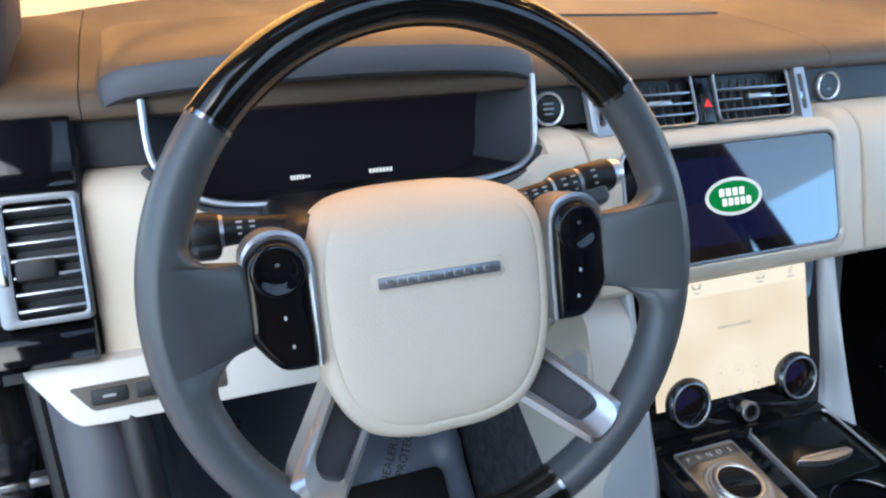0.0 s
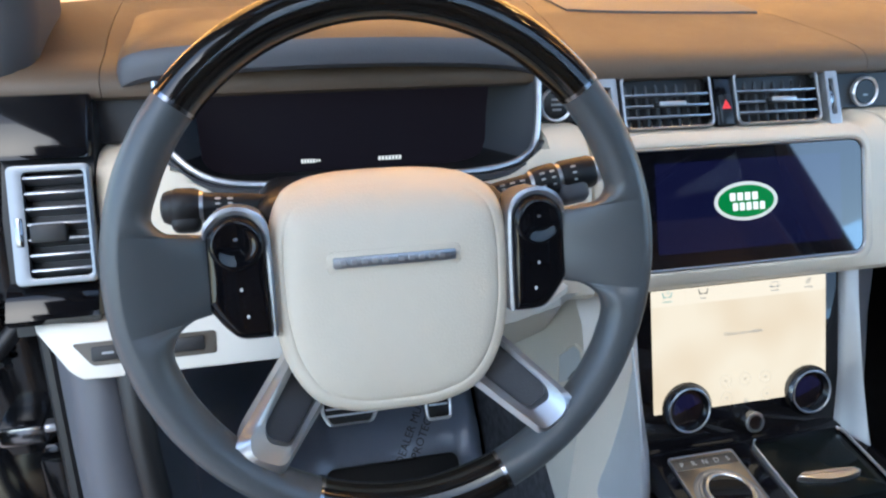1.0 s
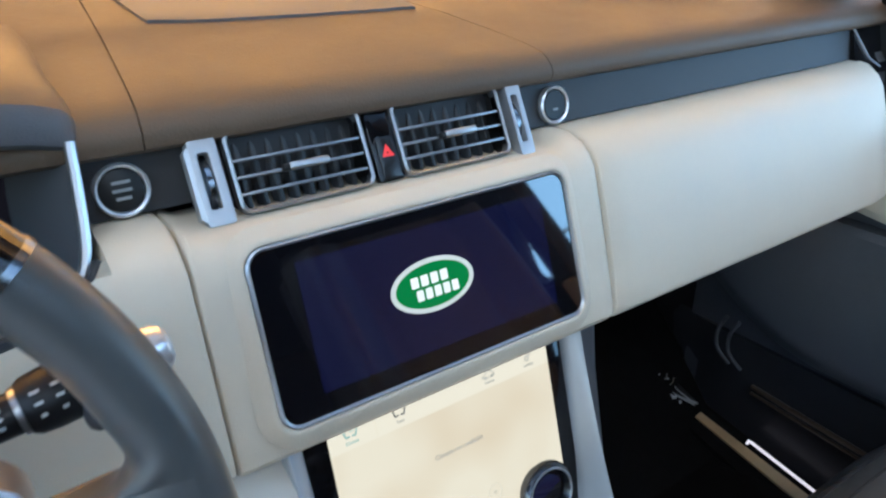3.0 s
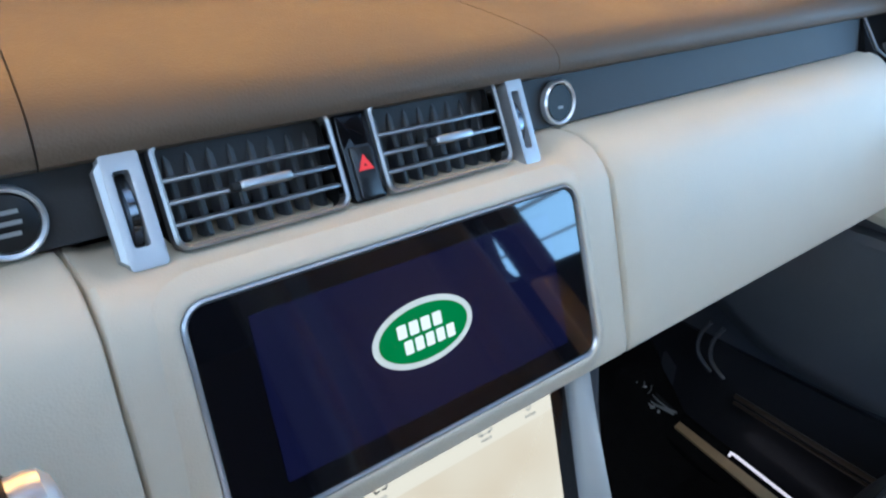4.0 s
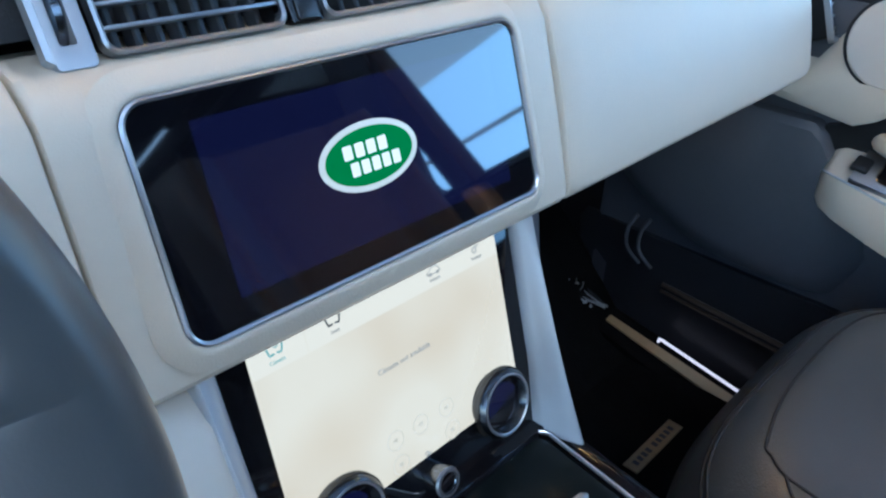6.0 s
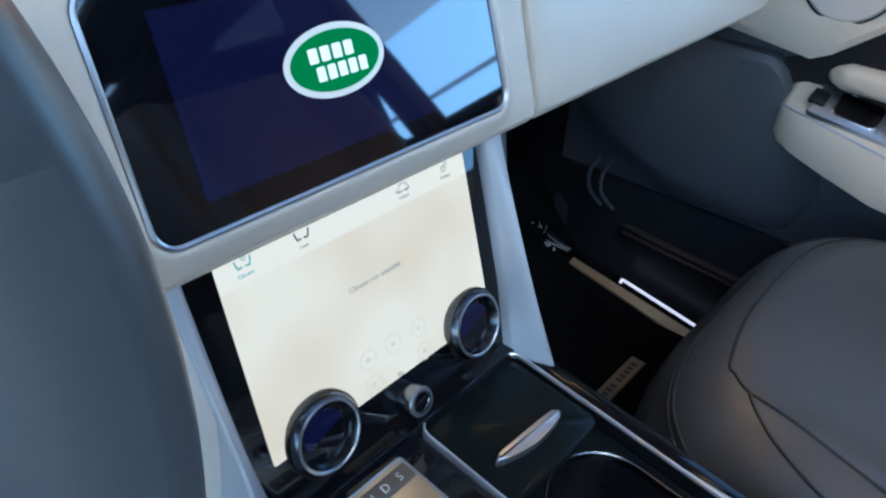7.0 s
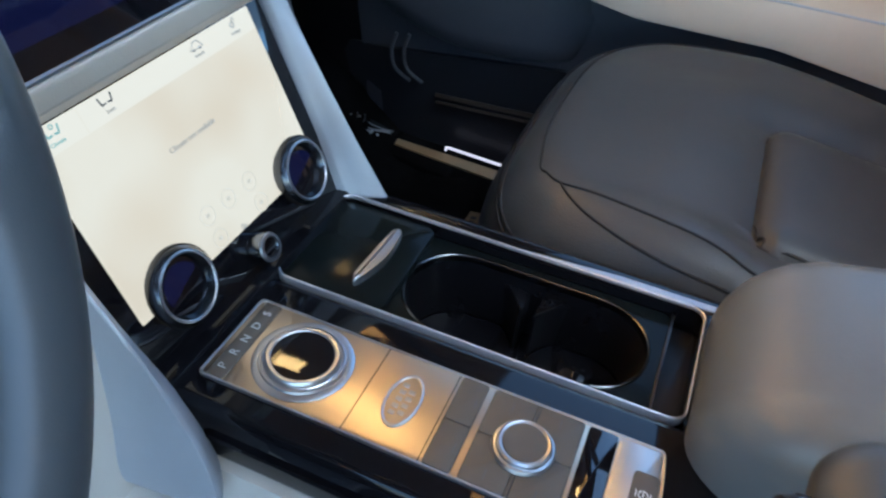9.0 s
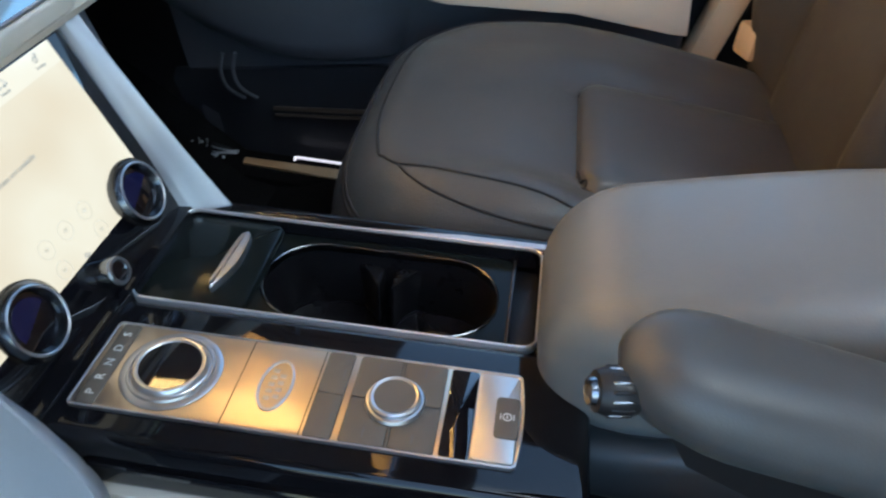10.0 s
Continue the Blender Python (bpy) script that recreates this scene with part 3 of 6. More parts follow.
for p in HOOD:
    h = p.z - 1.004
    rows.append([(p.x, p.y + 0.10, p.z - 0.036), (p.x, p.y + 0.03, p.z - 0.026), (p.x, p.y + 0.005, p.z - 0.0215), (p.x, p.y - 0.001, p.z - 0.017), (p.x, p.y - 0.002, p.z - 0.008), (p.x, p.y, p.z + 0.002), (p.x, p.y + 0.0035, p.z + 0.0065), (p.x, p.y + 0.012, p.z + 0.0105), (p.x, p.y + 0.03, p.z + 0.0145), (p.x, p.y + 0.08, p.z + 0.019), (p.x, 0.90, 1.040 + 0.6 * h), (p.x, 0.98, 1.046 + 0.15 * h), (p.x, 0.99, 1.035)])
part("hood_lip", loft([r[:7] for r in rows]), LIP, dash, "leather front lip of the hood, sky light put into its grey")
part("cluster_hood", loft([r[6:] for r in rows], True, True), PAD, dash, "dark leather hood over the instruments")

# ---- instrument cluster ----
cluster = thing("instrument_cluster", Matrix.Translation((0.23, 0.78, 0.91)), "dark digital instrument cluster in a silver-edged recess", "instrument cluster")
MOUTH = [(0.046, 0.750, 1.006), (0.048, 0.732, 0.957), (0.070, 0.714, 0.932), (0.10, 0.705, 0.919), (0.15, 0.702, 0.914), (0.23, 0.702, 0.912), (0.31, 0.702, 0.914), (0.365, 0.705, 0.916), (0.400, 0.712, 0.924), (0.418, 0.725, 0.943), (0.426, 0.752, 1.006), (0.38, 0.748, 1.016), (0.32, 0.742, 1.022), (0.23, 0.740, 1.026), (0.14, 0.742, 1.022), (0.08, 0.748, 1.015)]
DEEP = [(0.074, 0.822, 1.006), (0.074, 0.818, 0.95), (0.076, 0.812, 0.908), (0.10, 0.809, 0.894), (0.15, 0.809, 0.893), (0.23, 0.809, 0.893), (0.31, 0.809, 0.893), (0.36, 0.809, 0.894), (0.386, 0.812, 0.908), (0.388, 0.818, 0.95), (0.388, 0.822, 1.006), (0.36, 0.824, 1.012), (0.32, 0.824, 1.013), (0.23, 0.824, 1.014), (0.14, 0.824, 1.013), (0.10, 0.824, 1.012)]
mouth, deep = smooth_loop(MOUTH, 4), smooth_loop(DEEP, 4)
middle = [tuple(0.55 * a + 0.45 * b for a, b in zip(p, q)) for p, q in zip(mouth, deep)]
part("recess", loft([mouth, middle, deep], True), CLUSTER_BLACK, cluster, "matte black recess")
# Lighter sheets on the recess sides: the light there is put into their grey
part("cheek", loft([[tuple(Vector(p) + Vector((-0.0015, -0.001, 0))) for p in line[32:41]] for line in (mouth, middle, deep)]), CHEEK, cluster, "side cheek of the recess, light put into its grey")
part("cheek", loft([[tuple(Vector(p) + Vector((0.0015, -0.001, 0))) for p in line[0:8]] for line in (mouth, middle, deep)]), CHEEK, cluster, "side cheek of the recess, light put into its grey")
part("edge_trim", tube(smooth_line(MOUTH[:11], 6), 0.0036, 8, Vector((0, 1, 0))), SILVER, cluster, "satin silver edge trim")
lip = [Vector(p) + Vector(((p[0] - 0.235) * 0.035, -0.003, -0.0075)) for p in MOUTH[1:10]]
part("edge_lip", tube(smooth_line(lip, 6), 0.0050, 8, Vector((0, 1, 0))), BAND_LEATHER, cluster, "grey lip under the trim")
CS = pose(0.23, 0.811, 0.954, 86, 0, 0)
part("screen", prism(rrect(0.330, 0.128, 0.006), -0.012, 0.0), CLUSTER_GLASS, cluster, "unlit dark screen", CS)
for k, (x, w) in enumerate(((-0.0416, 0.0215), (0.046, 0.027))):
    for j in range(7):
        part("marking", prism(rrect(w / 7 * 0.7, 0.0046 - 0.002 * (k == 0 and j > 4), 0.0004, 1, x + (j - 3) * w / 7, -0.0498 - 0.0012 * k), 0.0005, 0.0010), LIT_WHITE, cluster, "", CS)

# steering column and stalks
column = thing("steering_column", Matrix.Translation((0.225, 0.6, 0.88)), "dark plastic steering column shroud with stalks", "steering column")
part("shroud", rbox(0.19, 0.24, 0.075, 0.02, 3), BLACK_PLASTIC, column, "", pose(0.225, 0.625, 0.900, -14, 0, 0))
part("lower_shroud", rbox(0.10, 0.18, 0.05, 0.018, 3), GREY_PLASTIC, column, "", pose(0.225, 0.62, 0.845, -20, 0, 0))


def stalk(base, tip, bands, cap, marks, thumb):
    """A control stalk; bands are (name, material, [(share of the length, radius)])."""
    base, tip = Vector(base), Vector(tip)
    m = Matrix.Translation(base) @ (tip - base).to_track_quat("Z", "Y").to_matrix().to_4x4()
    n = (tip - base).length
    a = (tip - base).normalized()
    s = None
    for name, material, shape in bands:
        profile = [(0, shape[0][0] * n)] + [(r, q * n) for q, r in shape] + [(0, shape[-1][0] * n)]
        p = part(name, lathe(profile, 24), material, s or column, "black control stalk" if s is None else "", m)
        s = s or p
    part("end_cap", lathe([(0, 0.90 * n), (cap[0], 0.90 * n), (cap[0] * 0.97, 0.94 * n), (cap[0] * 0.84, 0.98 * n), (cap[0] * 0.55, n), (0, n + 0.001)], 24), cap[1], s, cap[2], m)

    def facing(along, r, out):
        out = (Vector(out) - a * a.dot(Vector(out))).normalized()
        p, side_ = base + a * along * n + out * r, out.cross(a)
        return Matrix(((a.x, side_.x, out.x, p.x), (a.y, side_.y, out.y, p.y), (a.z, side_.z, out.z, p.z), (0, 0, 0, 1)))

    part("thumb_switch", rbox(*thumb[1], 0.006, 3), GREY_PLASTIC if thumb[2] else BLACK_PLASTIC, s, "dark thumb switch", facing(thumb[0], 0.012, (0, -0.60, -0.80)))
    for k in range(3 * len(marks)):
        along, r = marks[k // 3]
        out = ((0, -0.62, 0.78), (0, -0.86, 0.50), (0, -0.99, 0.12))[k % 3]
        part("marking", rbox(0.0042 - 0.0016 * ((k * 7) % 3) / 2, 0.0015, 0.0008, 0, 1), PALE_MARK, s, "", facing(along, r, out))


stalk((0.316, 0.580, 0.9325), (0.4250, 0.578, 0.9510), (
    ("stalk", BLACK_PLASTIC, [(0.0, 0.0074), (0.14, 0.0088), (0.38, 0.0100)]),
    ("ring", SILVER, [(0.38, 0.0112), (0.405, 0.0114)]),
    ("switch_collar", BLACK_PLASTIC, [(0.405, 0.0120), (0.43, 0.0136), (0.50, 0.0145), (0.585, 0.0145), (0.60, 0.0132)]),
    ("ring", SILVER, [(0.60, 0.0126), (0.63, 0.0128)]),
    ("switch_collar", BLACK_PLASTIC, [(0.63, 0.0135), (0.65, 0.0146), (0.87, 0.0143), (0.90, 0.0130)])),
    (0.0122, BRIGHT_RING, "bright satin end cap"), ((0.16, 0.0092), (0.24, 0.0096), (0.32, 0.0100), (0.47, 0.0143), (0.55, 0.0147), (0.72, 0.0147)), (0.70, (0.026, 0.020, 0.024), True))
stalk((0.152, 0.578, 0.9385), (0.0605, 0.578, 0.9415), (
    ("stalk", BLACK_PLASTIC, [(0.0, 0.0065), (0.20, 0.0085), (0.66, 0.0112)]),
    ("ring", SILVER, [(0.66, 0.0122), (0.69, 0.0124)]),
    ("switch_collar", BLACK_PLASTIC, [(0.69, 0.0130), (0.73, 0.0148), (0.88, 0.0150), (0.90, 0.0140)])),
    (0.0136, BLACK_PLASTIC, ""), ((0.44, 0.0108), (0.54, 0.0113)), (0.80, (0.022, 0.018, 0.016), False))

# ---- steering wheel ----
WM = pose(0.225, 0.4765, 0.927, 74.1, 0, 0)
wheel = thing("steering_wheel", WM, "steering wheel with grey leather rim, black wood arcs and cream hub", "steering wheel")


def rim_arc(a0, a1, grow=0.0, step=3):
    rows = []
    n = max(2, round(abs(a1 - a0) / step))
    for i in range(n + 1):
        a = radians(a0 + (a1 - a0) * i / n)
        ra, rb = 0.0146 + grow, 0.0165 + grow
        rows.append([((0.178 + ra * math.cos(p)) * math.cos(a), (0.178 + ra * math.cos(p)) * math.sin(a), rb * math.sin(p)) for p in [2 * math.pi * k / 20 for k in range(20)]])
    return loft(rows, True, True)


part("wood_arc", rim_arc(39.5, 140.5, 0.0004), WOOD, wheel, "glossy black lacquered wood arc", WM)
part("wood_arc", rim_arc(247.5, 292.5, 0.0004), WOOD, wheel, "glossy black lacquered wood arc", WM)


# inner edge of the leather: (angle of the outer edge, x, y), along the rim, then round the side spoke
GRIP = [(-24.0, 0.1486, -0.0664), (-20.0, 0.1524, -0.0555), (-17.0, 0.1530, -0.0460), (-14.4, 0.1490, -0.0372), (-12.4, 0.1410, -0.0312), (-11.0, 0.1300, -0.0277), (-9.2, 0.1175, -0.0250), (0, 0.1165, 0), (8.6, 0.1175, 0.0222), (10.2, 0.1310, 0.0245), (11.8, 0.1450, 0.0272), (14.0, 0.1543, 0.0325), (16.8, 0.1586, 0.0412), (20.5, 0.1531, 0.0572)]


def grip_arc(s):
    """Leather rim that widens inwards into the side spoke; s is the side of the wheel."""
    stations = [(d, 0.1634 * math.cos(radians(d)), 0.1634 * math.sin(radians(d))) for d in [-67.3 + 1.9 * k for k in range(22)]]
    stations += [(v.z, v.x, v.y) for v in smooth_line([(x, y, d) for d, x, y in GRIP], 14)]
    stations += [(d, 0.1634 * math.cos(radians(d)), 0.1634 * math.sin(radians(d))) for d in [21.3 + 1.8 * k for k in range(11)]]
    rows = []
    for d, x, y in stations:
        ox, oy = 0.1926 * math.cos(radians(d)), 0.1926 * math.sin(radians(d))
        length = math.hypot(ox - x, oy - y)
        k = min(1, max(0, (length - 0.0292) / 0.045))
        k = k * k * (3 - 2 * k)
        e = 1.0 - 0.25 * k
        g = min(1, max(0, (12.5 - abs(d)) / 9.5))
        g = 0.35 + 0.65 * math.sqrt(1 - (1 - g) ** 2)
        row = []
        for j in range(40):
            c, sn = math.cos(2 * math.pi * j / 40), math.sin(2 * math.pi * j / 40)
            # the outer half is the round rim, the inner half stretches into the spoke
            u = abs(min(c, 0)) ** e
            far = 0.0146 * (1 - max(c, 0)) + (length - 0.0146) * u
            q = far / length
            thin = 1 - (1 - g) * min(1, max(0, (far - 0.029) / 0.024))
            row.append((s * (ox + (x - ox) * q), oy + (y - oy) * q, (0.0165 - 0.0040 * k * u) * thin * math.copysign(abs(sn) ** (e if c < 0 else 1), sn) - 0.024 * k * u))
        rows.append(row)
    return loft(rows, True, True)


for s in (-1, 1):
    part("leather_rim", grip_arc(s), WHEEL_LEATHER, wheel, "grey leather rim and side spoke", WM, 60)
for a in (39.4, 140.6, 247.4, 292.6):
    part("joint_ring", rim_arc(a - 0.5, a + 0.5, 0.0009, 1), DARK_CHROME, wheel, "dark chrome joint ring", WM)


def mirrored(pts, s):
    return [(s * x, y) for x, y in (pts if s > 0 else pts[::-1])]


POD = [(-0.0887, -0.0440), (-0.0895, -0.0468), (-0.0925, -0.0473), (-0.109, -0.0466), (-0.1185, -0.0390), (-0.1285, -0.0250), (-0.1296, -0.0180), (-0.1294, 0.003), (-0.1280, 0.024), (-0.1235, 0.0318), (-0.115, 0.0376), (-0.1065, 0.0390), (-0.0975, 0.0360), (-0.0912, 0.0288), (-0.0890, 0.0190), (-0.0885, -0.012)]


def grown(pts, d):
    cx, cy = sum(p[0] for p in pts) / len(pts), sum(p[1] for p in pts) / len(pts)
    return [(x + d * (x - cx) / math.hypot(x - cx, y - cy), y + d * (y - cy) / math.hypot(x - cx, y - cy)) for x, y in pts]


def slope_down(bm):
    for v in bm.verts:
        r = math.hypot(v.co.x, v.co.y)
        v.co.z += 0.020 * min(1, max(0, (r - 0.142) / 0.022)) - 0.036 * min(1, max(0, (0.158 - r) / 0.065))
    return bm


for s in (1, -1):
    pod = mirrored(smooth_loop(POD, 5), s)
    shell = part("switch_pod", loft([[(x, y, z) for x, y in grown(pod, -d)] for d, z in ((0, -0.045), (0, -0.0135), (0.0008, -0.0112), (0.0024, -0.0094), (0.0046, -0.0084), (0.0075, -0.0080))], True, True), PIANO, wheel, "gloss black touch switch pod", WM)
    # the surround is wide over the top and beside the hub, thin outside and runs out below
    edge = []
    for x, y in pod:
        up, inward = min(1, max(0, (y + 0.030) / 0.012)), min(1, max(0, (0.112 - abs(x)) / 0.02))
        edge.append((x + s * (0.0036 * inward - 0.0020 * up * (1 - inward)), y + 0.0052 * min(1, max(0, (y - 0.018) / 0.015))))
    part("pod_surround", ring(edge, grown(pod, -0.0004), -0.045, -0.0118, 0.0010), NICKEL, shell, "satin nickel surround", WM)
    part("touch_dial", lathe([(0, -0.0076), (0.0080, -0.0074), (0.0118, -0.0068), (0.0145, -0.0060), (0.0160, -0.0060), (0.0172, -0.0068), (0.0178, -0.0082), (0, -0.0084)], 40), PIANO, shell, "dished gloss black dial", WM @ pose(-0.108 * s, 0.0185, 0))
    for dx, dy in ((-0.107, -0.012), (-0.104, -0.031)):
        part("marking", prism(oval(0.0011, 0.0015, 10, dx * s, dy), -0.0082, -0.0076), PALE_MARK, shell, "", WM)
    part("marking", prism(oval(0.0016, 0.0012, 10, -0.108 * s, 0.0225), -0.0078, -0.0070), GREY_PLASTIC, shell, "", WM)
    # silver lower spoke with a dark insert, its outer end laid on the rim
    if s > 0:
        outer = [(-0.070, -0.056), (-0.1215, -0.1150), (-0.1165, -0.1285), (-0.0930, -0.1420), (-0.046, -0.096)]
        inner = [(-0.066, -0.065), (-0.1005, -0.1110), (-0.0985, -0.1195), (-0.0835, -0.1270), (-0.050, -0.0885)]
    else:
        outer = [(-0.070, -0.056), (-0.1245, -0.1130), (-0.1230, -0.1310), (-0.1035, -0.1440), (-0.045, -0.096)]
        inner = [(-0.068, -0.065), (-0.1085, -0.1070), (-0.1075, -0.1140), (-0.0930, -0.1235), (-0.052, -0.0885)]
    outer, inner = mirrored(round_poly(outer, 0.010, 5), s), mirrored(round_poly(inner, 0.0045, 5), s)
    blade = part("lower_spoke", slope_down(ring(outer, inner, -0.036, -0.010, 0.0035)), SILVER, wheel, "satin silver lower spoke frame", WM, 30)
    part("spoke_insert", slope_down(prism(grown(inner, 0.001), -0.034, -0.019)), BAND_LEATHER, blade, "dark grey insert", WM)

HUB = [(0, 0.0630), (0.040, 0.0615), (0.066, 0.0555), (0.0810, 0.043), (0.0872, 0.020), (0.0885, -0.010), (0.0868, -0.045), (0.079, -0.078), (0.061, -0.104), (0.032, -0.115)]
HUB = HUB + [(0, -0.1165)] + [(-x, y) for x, y in HUB[:0:-1]]
hub = smooth_loop(HUB, 5)
rows = []
for k, z, dip in ((0.965, -0.066, 0), (1.0, -0.050, 0), (1.0, -0.032, 0), (0.992, -0.0250, 0), (0.974, -0.0205, 0), (0.945, -0.0180, 0), (0.905, -0.0165, 0), (0.890, -0.0162, 0.3), (0.880, -0.0160, 1), (0.870, -0.0157, 0.3), (0.84, -0.0147, 0), (0.76, -0.0130, 0), (0.6, -0.0118, 0), (0.3, -0.0111, 0), (0.05, -0.0110, 0)):
    row = []
    for x, y in hub:
        v = (y + 0.022) * k - 0.022
        over = max(0, v - 0.022)
        row.append((x * k, v, z - 19.0 * min(over, 0.030) ** 2 - 1.14 * max(0, over - 0.030) - 0.0009 * dip * min(1, max(0, (0.050 - v) / 0.03))))
    rows.append(row)
cushion = part("hub", loft(rows, True, True), CREAM, wheel, "cream leather hub pad with a sewn seam", WM, 60)
part("badge", prism(rrect(0.0885, 0.0075, 0.0012), -0.014, -0.0085, 0.0006), NICKEL, cushion, "satin nickel badge bar", WM @ pose(0.0, 0.0, 0))
part("badge_bed", prism(rrect(0.097, 0.016, 0.005), -0.0128, -0.0106, 0.001), CREAM, cushion, "", WM)
for k in range(10):
    part("badge_mark", rbox(0.0045, 0.0042, 0.0012, 0.0004, 1, (-0.037 + 0.0074 * k + (0.004 if k > 4 else 0), 0, -0.0082)), SILVER, cushion, "", WM)
part("hub_back", lathe([(0, -0.11), (0.055, -0.11), (0.062, -0.06), (0.05, -0.04), (0, -0.04)], 28), BLACK_PLASTIC, wheel, "black plastic hub back", WM)

# ---- air vents ----
BF = pose(CX, 0.7445, 0.9640, 62.5, 0, 0)


def centre_vent(cx, w, tab):
    v = part("air_vent", ring(rrect(w, 0.062, 0.0085, 6, cx, 0.0035), rrect(w - 0.006, 0.056, 0.0062, 6, cx, 0.0035), -0.006, 0.0025, 0.0012), NICKEL, dash, "silver-framed air vent", BF)
    box = loft([[(x, y, z) for x, y in rrect(w - 0.006, 0.056, 0.006, 5, cx, 0.0035)] for z in (0.0, -0.045)], True)
    bmesh.ops.holes_fill(box, edges=[e for e in box.edges if e.is_boundary and e.verts[0].co.z < -0.04], sides=0)
    part("duct", box, CLUSTER_BLACK, v, "", BF)
    vane = mesh_of("vane", rbox(0.0055, 0.052, 0.010, 0.0012, 1), VANE)
    n = 8
    for k in range(n):
        piece("vane", vane, v, BF @ pose(cx + (k - (n - 1) / 2) * (w - 0.010) / n, 0.0035, -0.017, 0, 20, 0))
    slat = mesh_of("slat", rbox(w - 0.006, 0.0026, 0.011, 0.0011, 2), NICKEL)
    for y in (-0.0125, -0.0003, 0.0120):
        piece("slat", slat, v, BF @ pose(cx, y, -0.0045, 8, 0, 0))
    grip = part("tab", rbox(0.033, 0.0062, 0.0075, 0.0022, 3, (cx + tab, -0.0001, 0.0024)), SILVER, v, "chrome slider tab", BF)
    part("tab_end", rbox(0.007, 0.0050, 0.0066, 0.0015, 2, (cx + tab - 0.018, -0.0001, 0.0018)), BLACK_PLASTIC, grip, "", BF)


centre_vent(-0.0720, 0.1105, 0.004)
centre_vent(0.0672, 0.1115, 0.006)
haz = part("hazard_switch", prism(rrect(0.024, 0.060, 0.003, 4, 0.0, 0.003), -0.010, -0.001, 0.0008), PIANO, dash, "gloss black hazard switch", BF)
part("switch_key", prism(rrect(0.0165, 0.034, 0.002, 3, 0, -0.0085), -0.002, 0.0012, 0.0008), SATIN_BLACK, haz, "satin black key", BF)
part("triangle", ring([(-0.0056, -0.0078), (0.0056, -0.0078), (0, 0.0024)], [(-0.0012, -0.0052), (0.0012, -0.0052), (0, -0.003)], 0.0010, 0.0017), LIT_RED, haz, "lit red triangle", BF)
for cx, w, h, wedge in ((-0.1428, 0.0198, 0.0615, -0.0035), (0.1395, 0.0160, 0.064, 0.002)):
    cy, sw = 0.0 if wedge < 0 else 0.0, 0.0086 if wedge < 0 else 0.0072
    plate = ring(rrect(w, h, 0.0025, 4, cx, cy), rrect(sw, h - 0.021, 0.0018, 4, cx - 0.0010, cy + 0.001), -0.008, 0.004, 0.0004)
    edge = cx + math.copysign(w / 2 - 0.0006, wedge)
    rows = [[(edge, cy + q * (h / 2 - 0.003), 0.0036), (edge, cy + q * (h / 2 - 0.003), -0.0085), (edge + wedge, cy + q * (h / 2 - 0.007), -0.0085), (edge + wedge, cy + q * (h / 2 - 0.007), 0.0036 - abs(wedge) * 0.80)] for q in (-1, -0.9, 0.9, 1)]
    join(plate, loft(rows, True, True))
    t = part("vent_dial_plate", plate, PLATE, dash, "satin silver vent dial plate with a chamfered side", BF, 25)
    part("thumb_wheel", lathe([(0, -0.0034), (0.021, -0.0034), (0.0225, -0.002), (0.0225, 0.002), (0.021, 0.0034), (0, 0.0034)], 36), DARK_CHROME, t, "dark chrome thumb wheel", BF @ pose(cx, cy + 0.001, -0.0195, 0, 90, 0))
    part("slot", prism(rrect(sw + 0.002, h - 0.018, 0.002, 4, cx - 0.0005, cy + 0.001), -0.010, -0.0075), BLACK_PLASTIC, t, "", BF)


def round_button(x, r, label, marks):
    m = pose(x, 0.7615, 0.9655, 78, 0, 0)
    b = part("round_button", lathe([(0, 0), (r * 0.80, 0), (r * 0.80, 0.002), (r * 0.74, 0.0028), (0, 0.0024)], 40), BLACK_PLASTIC, dash, label, m)
    part("ring", lathe([(r * 0.82, -0.002), (r * 1.0, -0.002), (r * 1.0, 0.003), (r * 0.93, 0.0045), (r * 0.84, 0.003), (r * 0.82, 0.0)], 40), BRIGHT_RING, b, "", m)
    for y, w in marks:
        part("marking", rbox(w, 0.0022, 0.0006, 0, 1, (0, y, 0.0030)), GREY_MARK, b, "", m)
    return b


round_button(0.4525, 0.0185, "round start button with a silver ring", ((0.0055, 0.012), (0.0, 0.013), (-0.0055, 0.010)))
round_button(0.8495, 0.0180, "round button with a silver ring", ((-0.004, 0.006),))


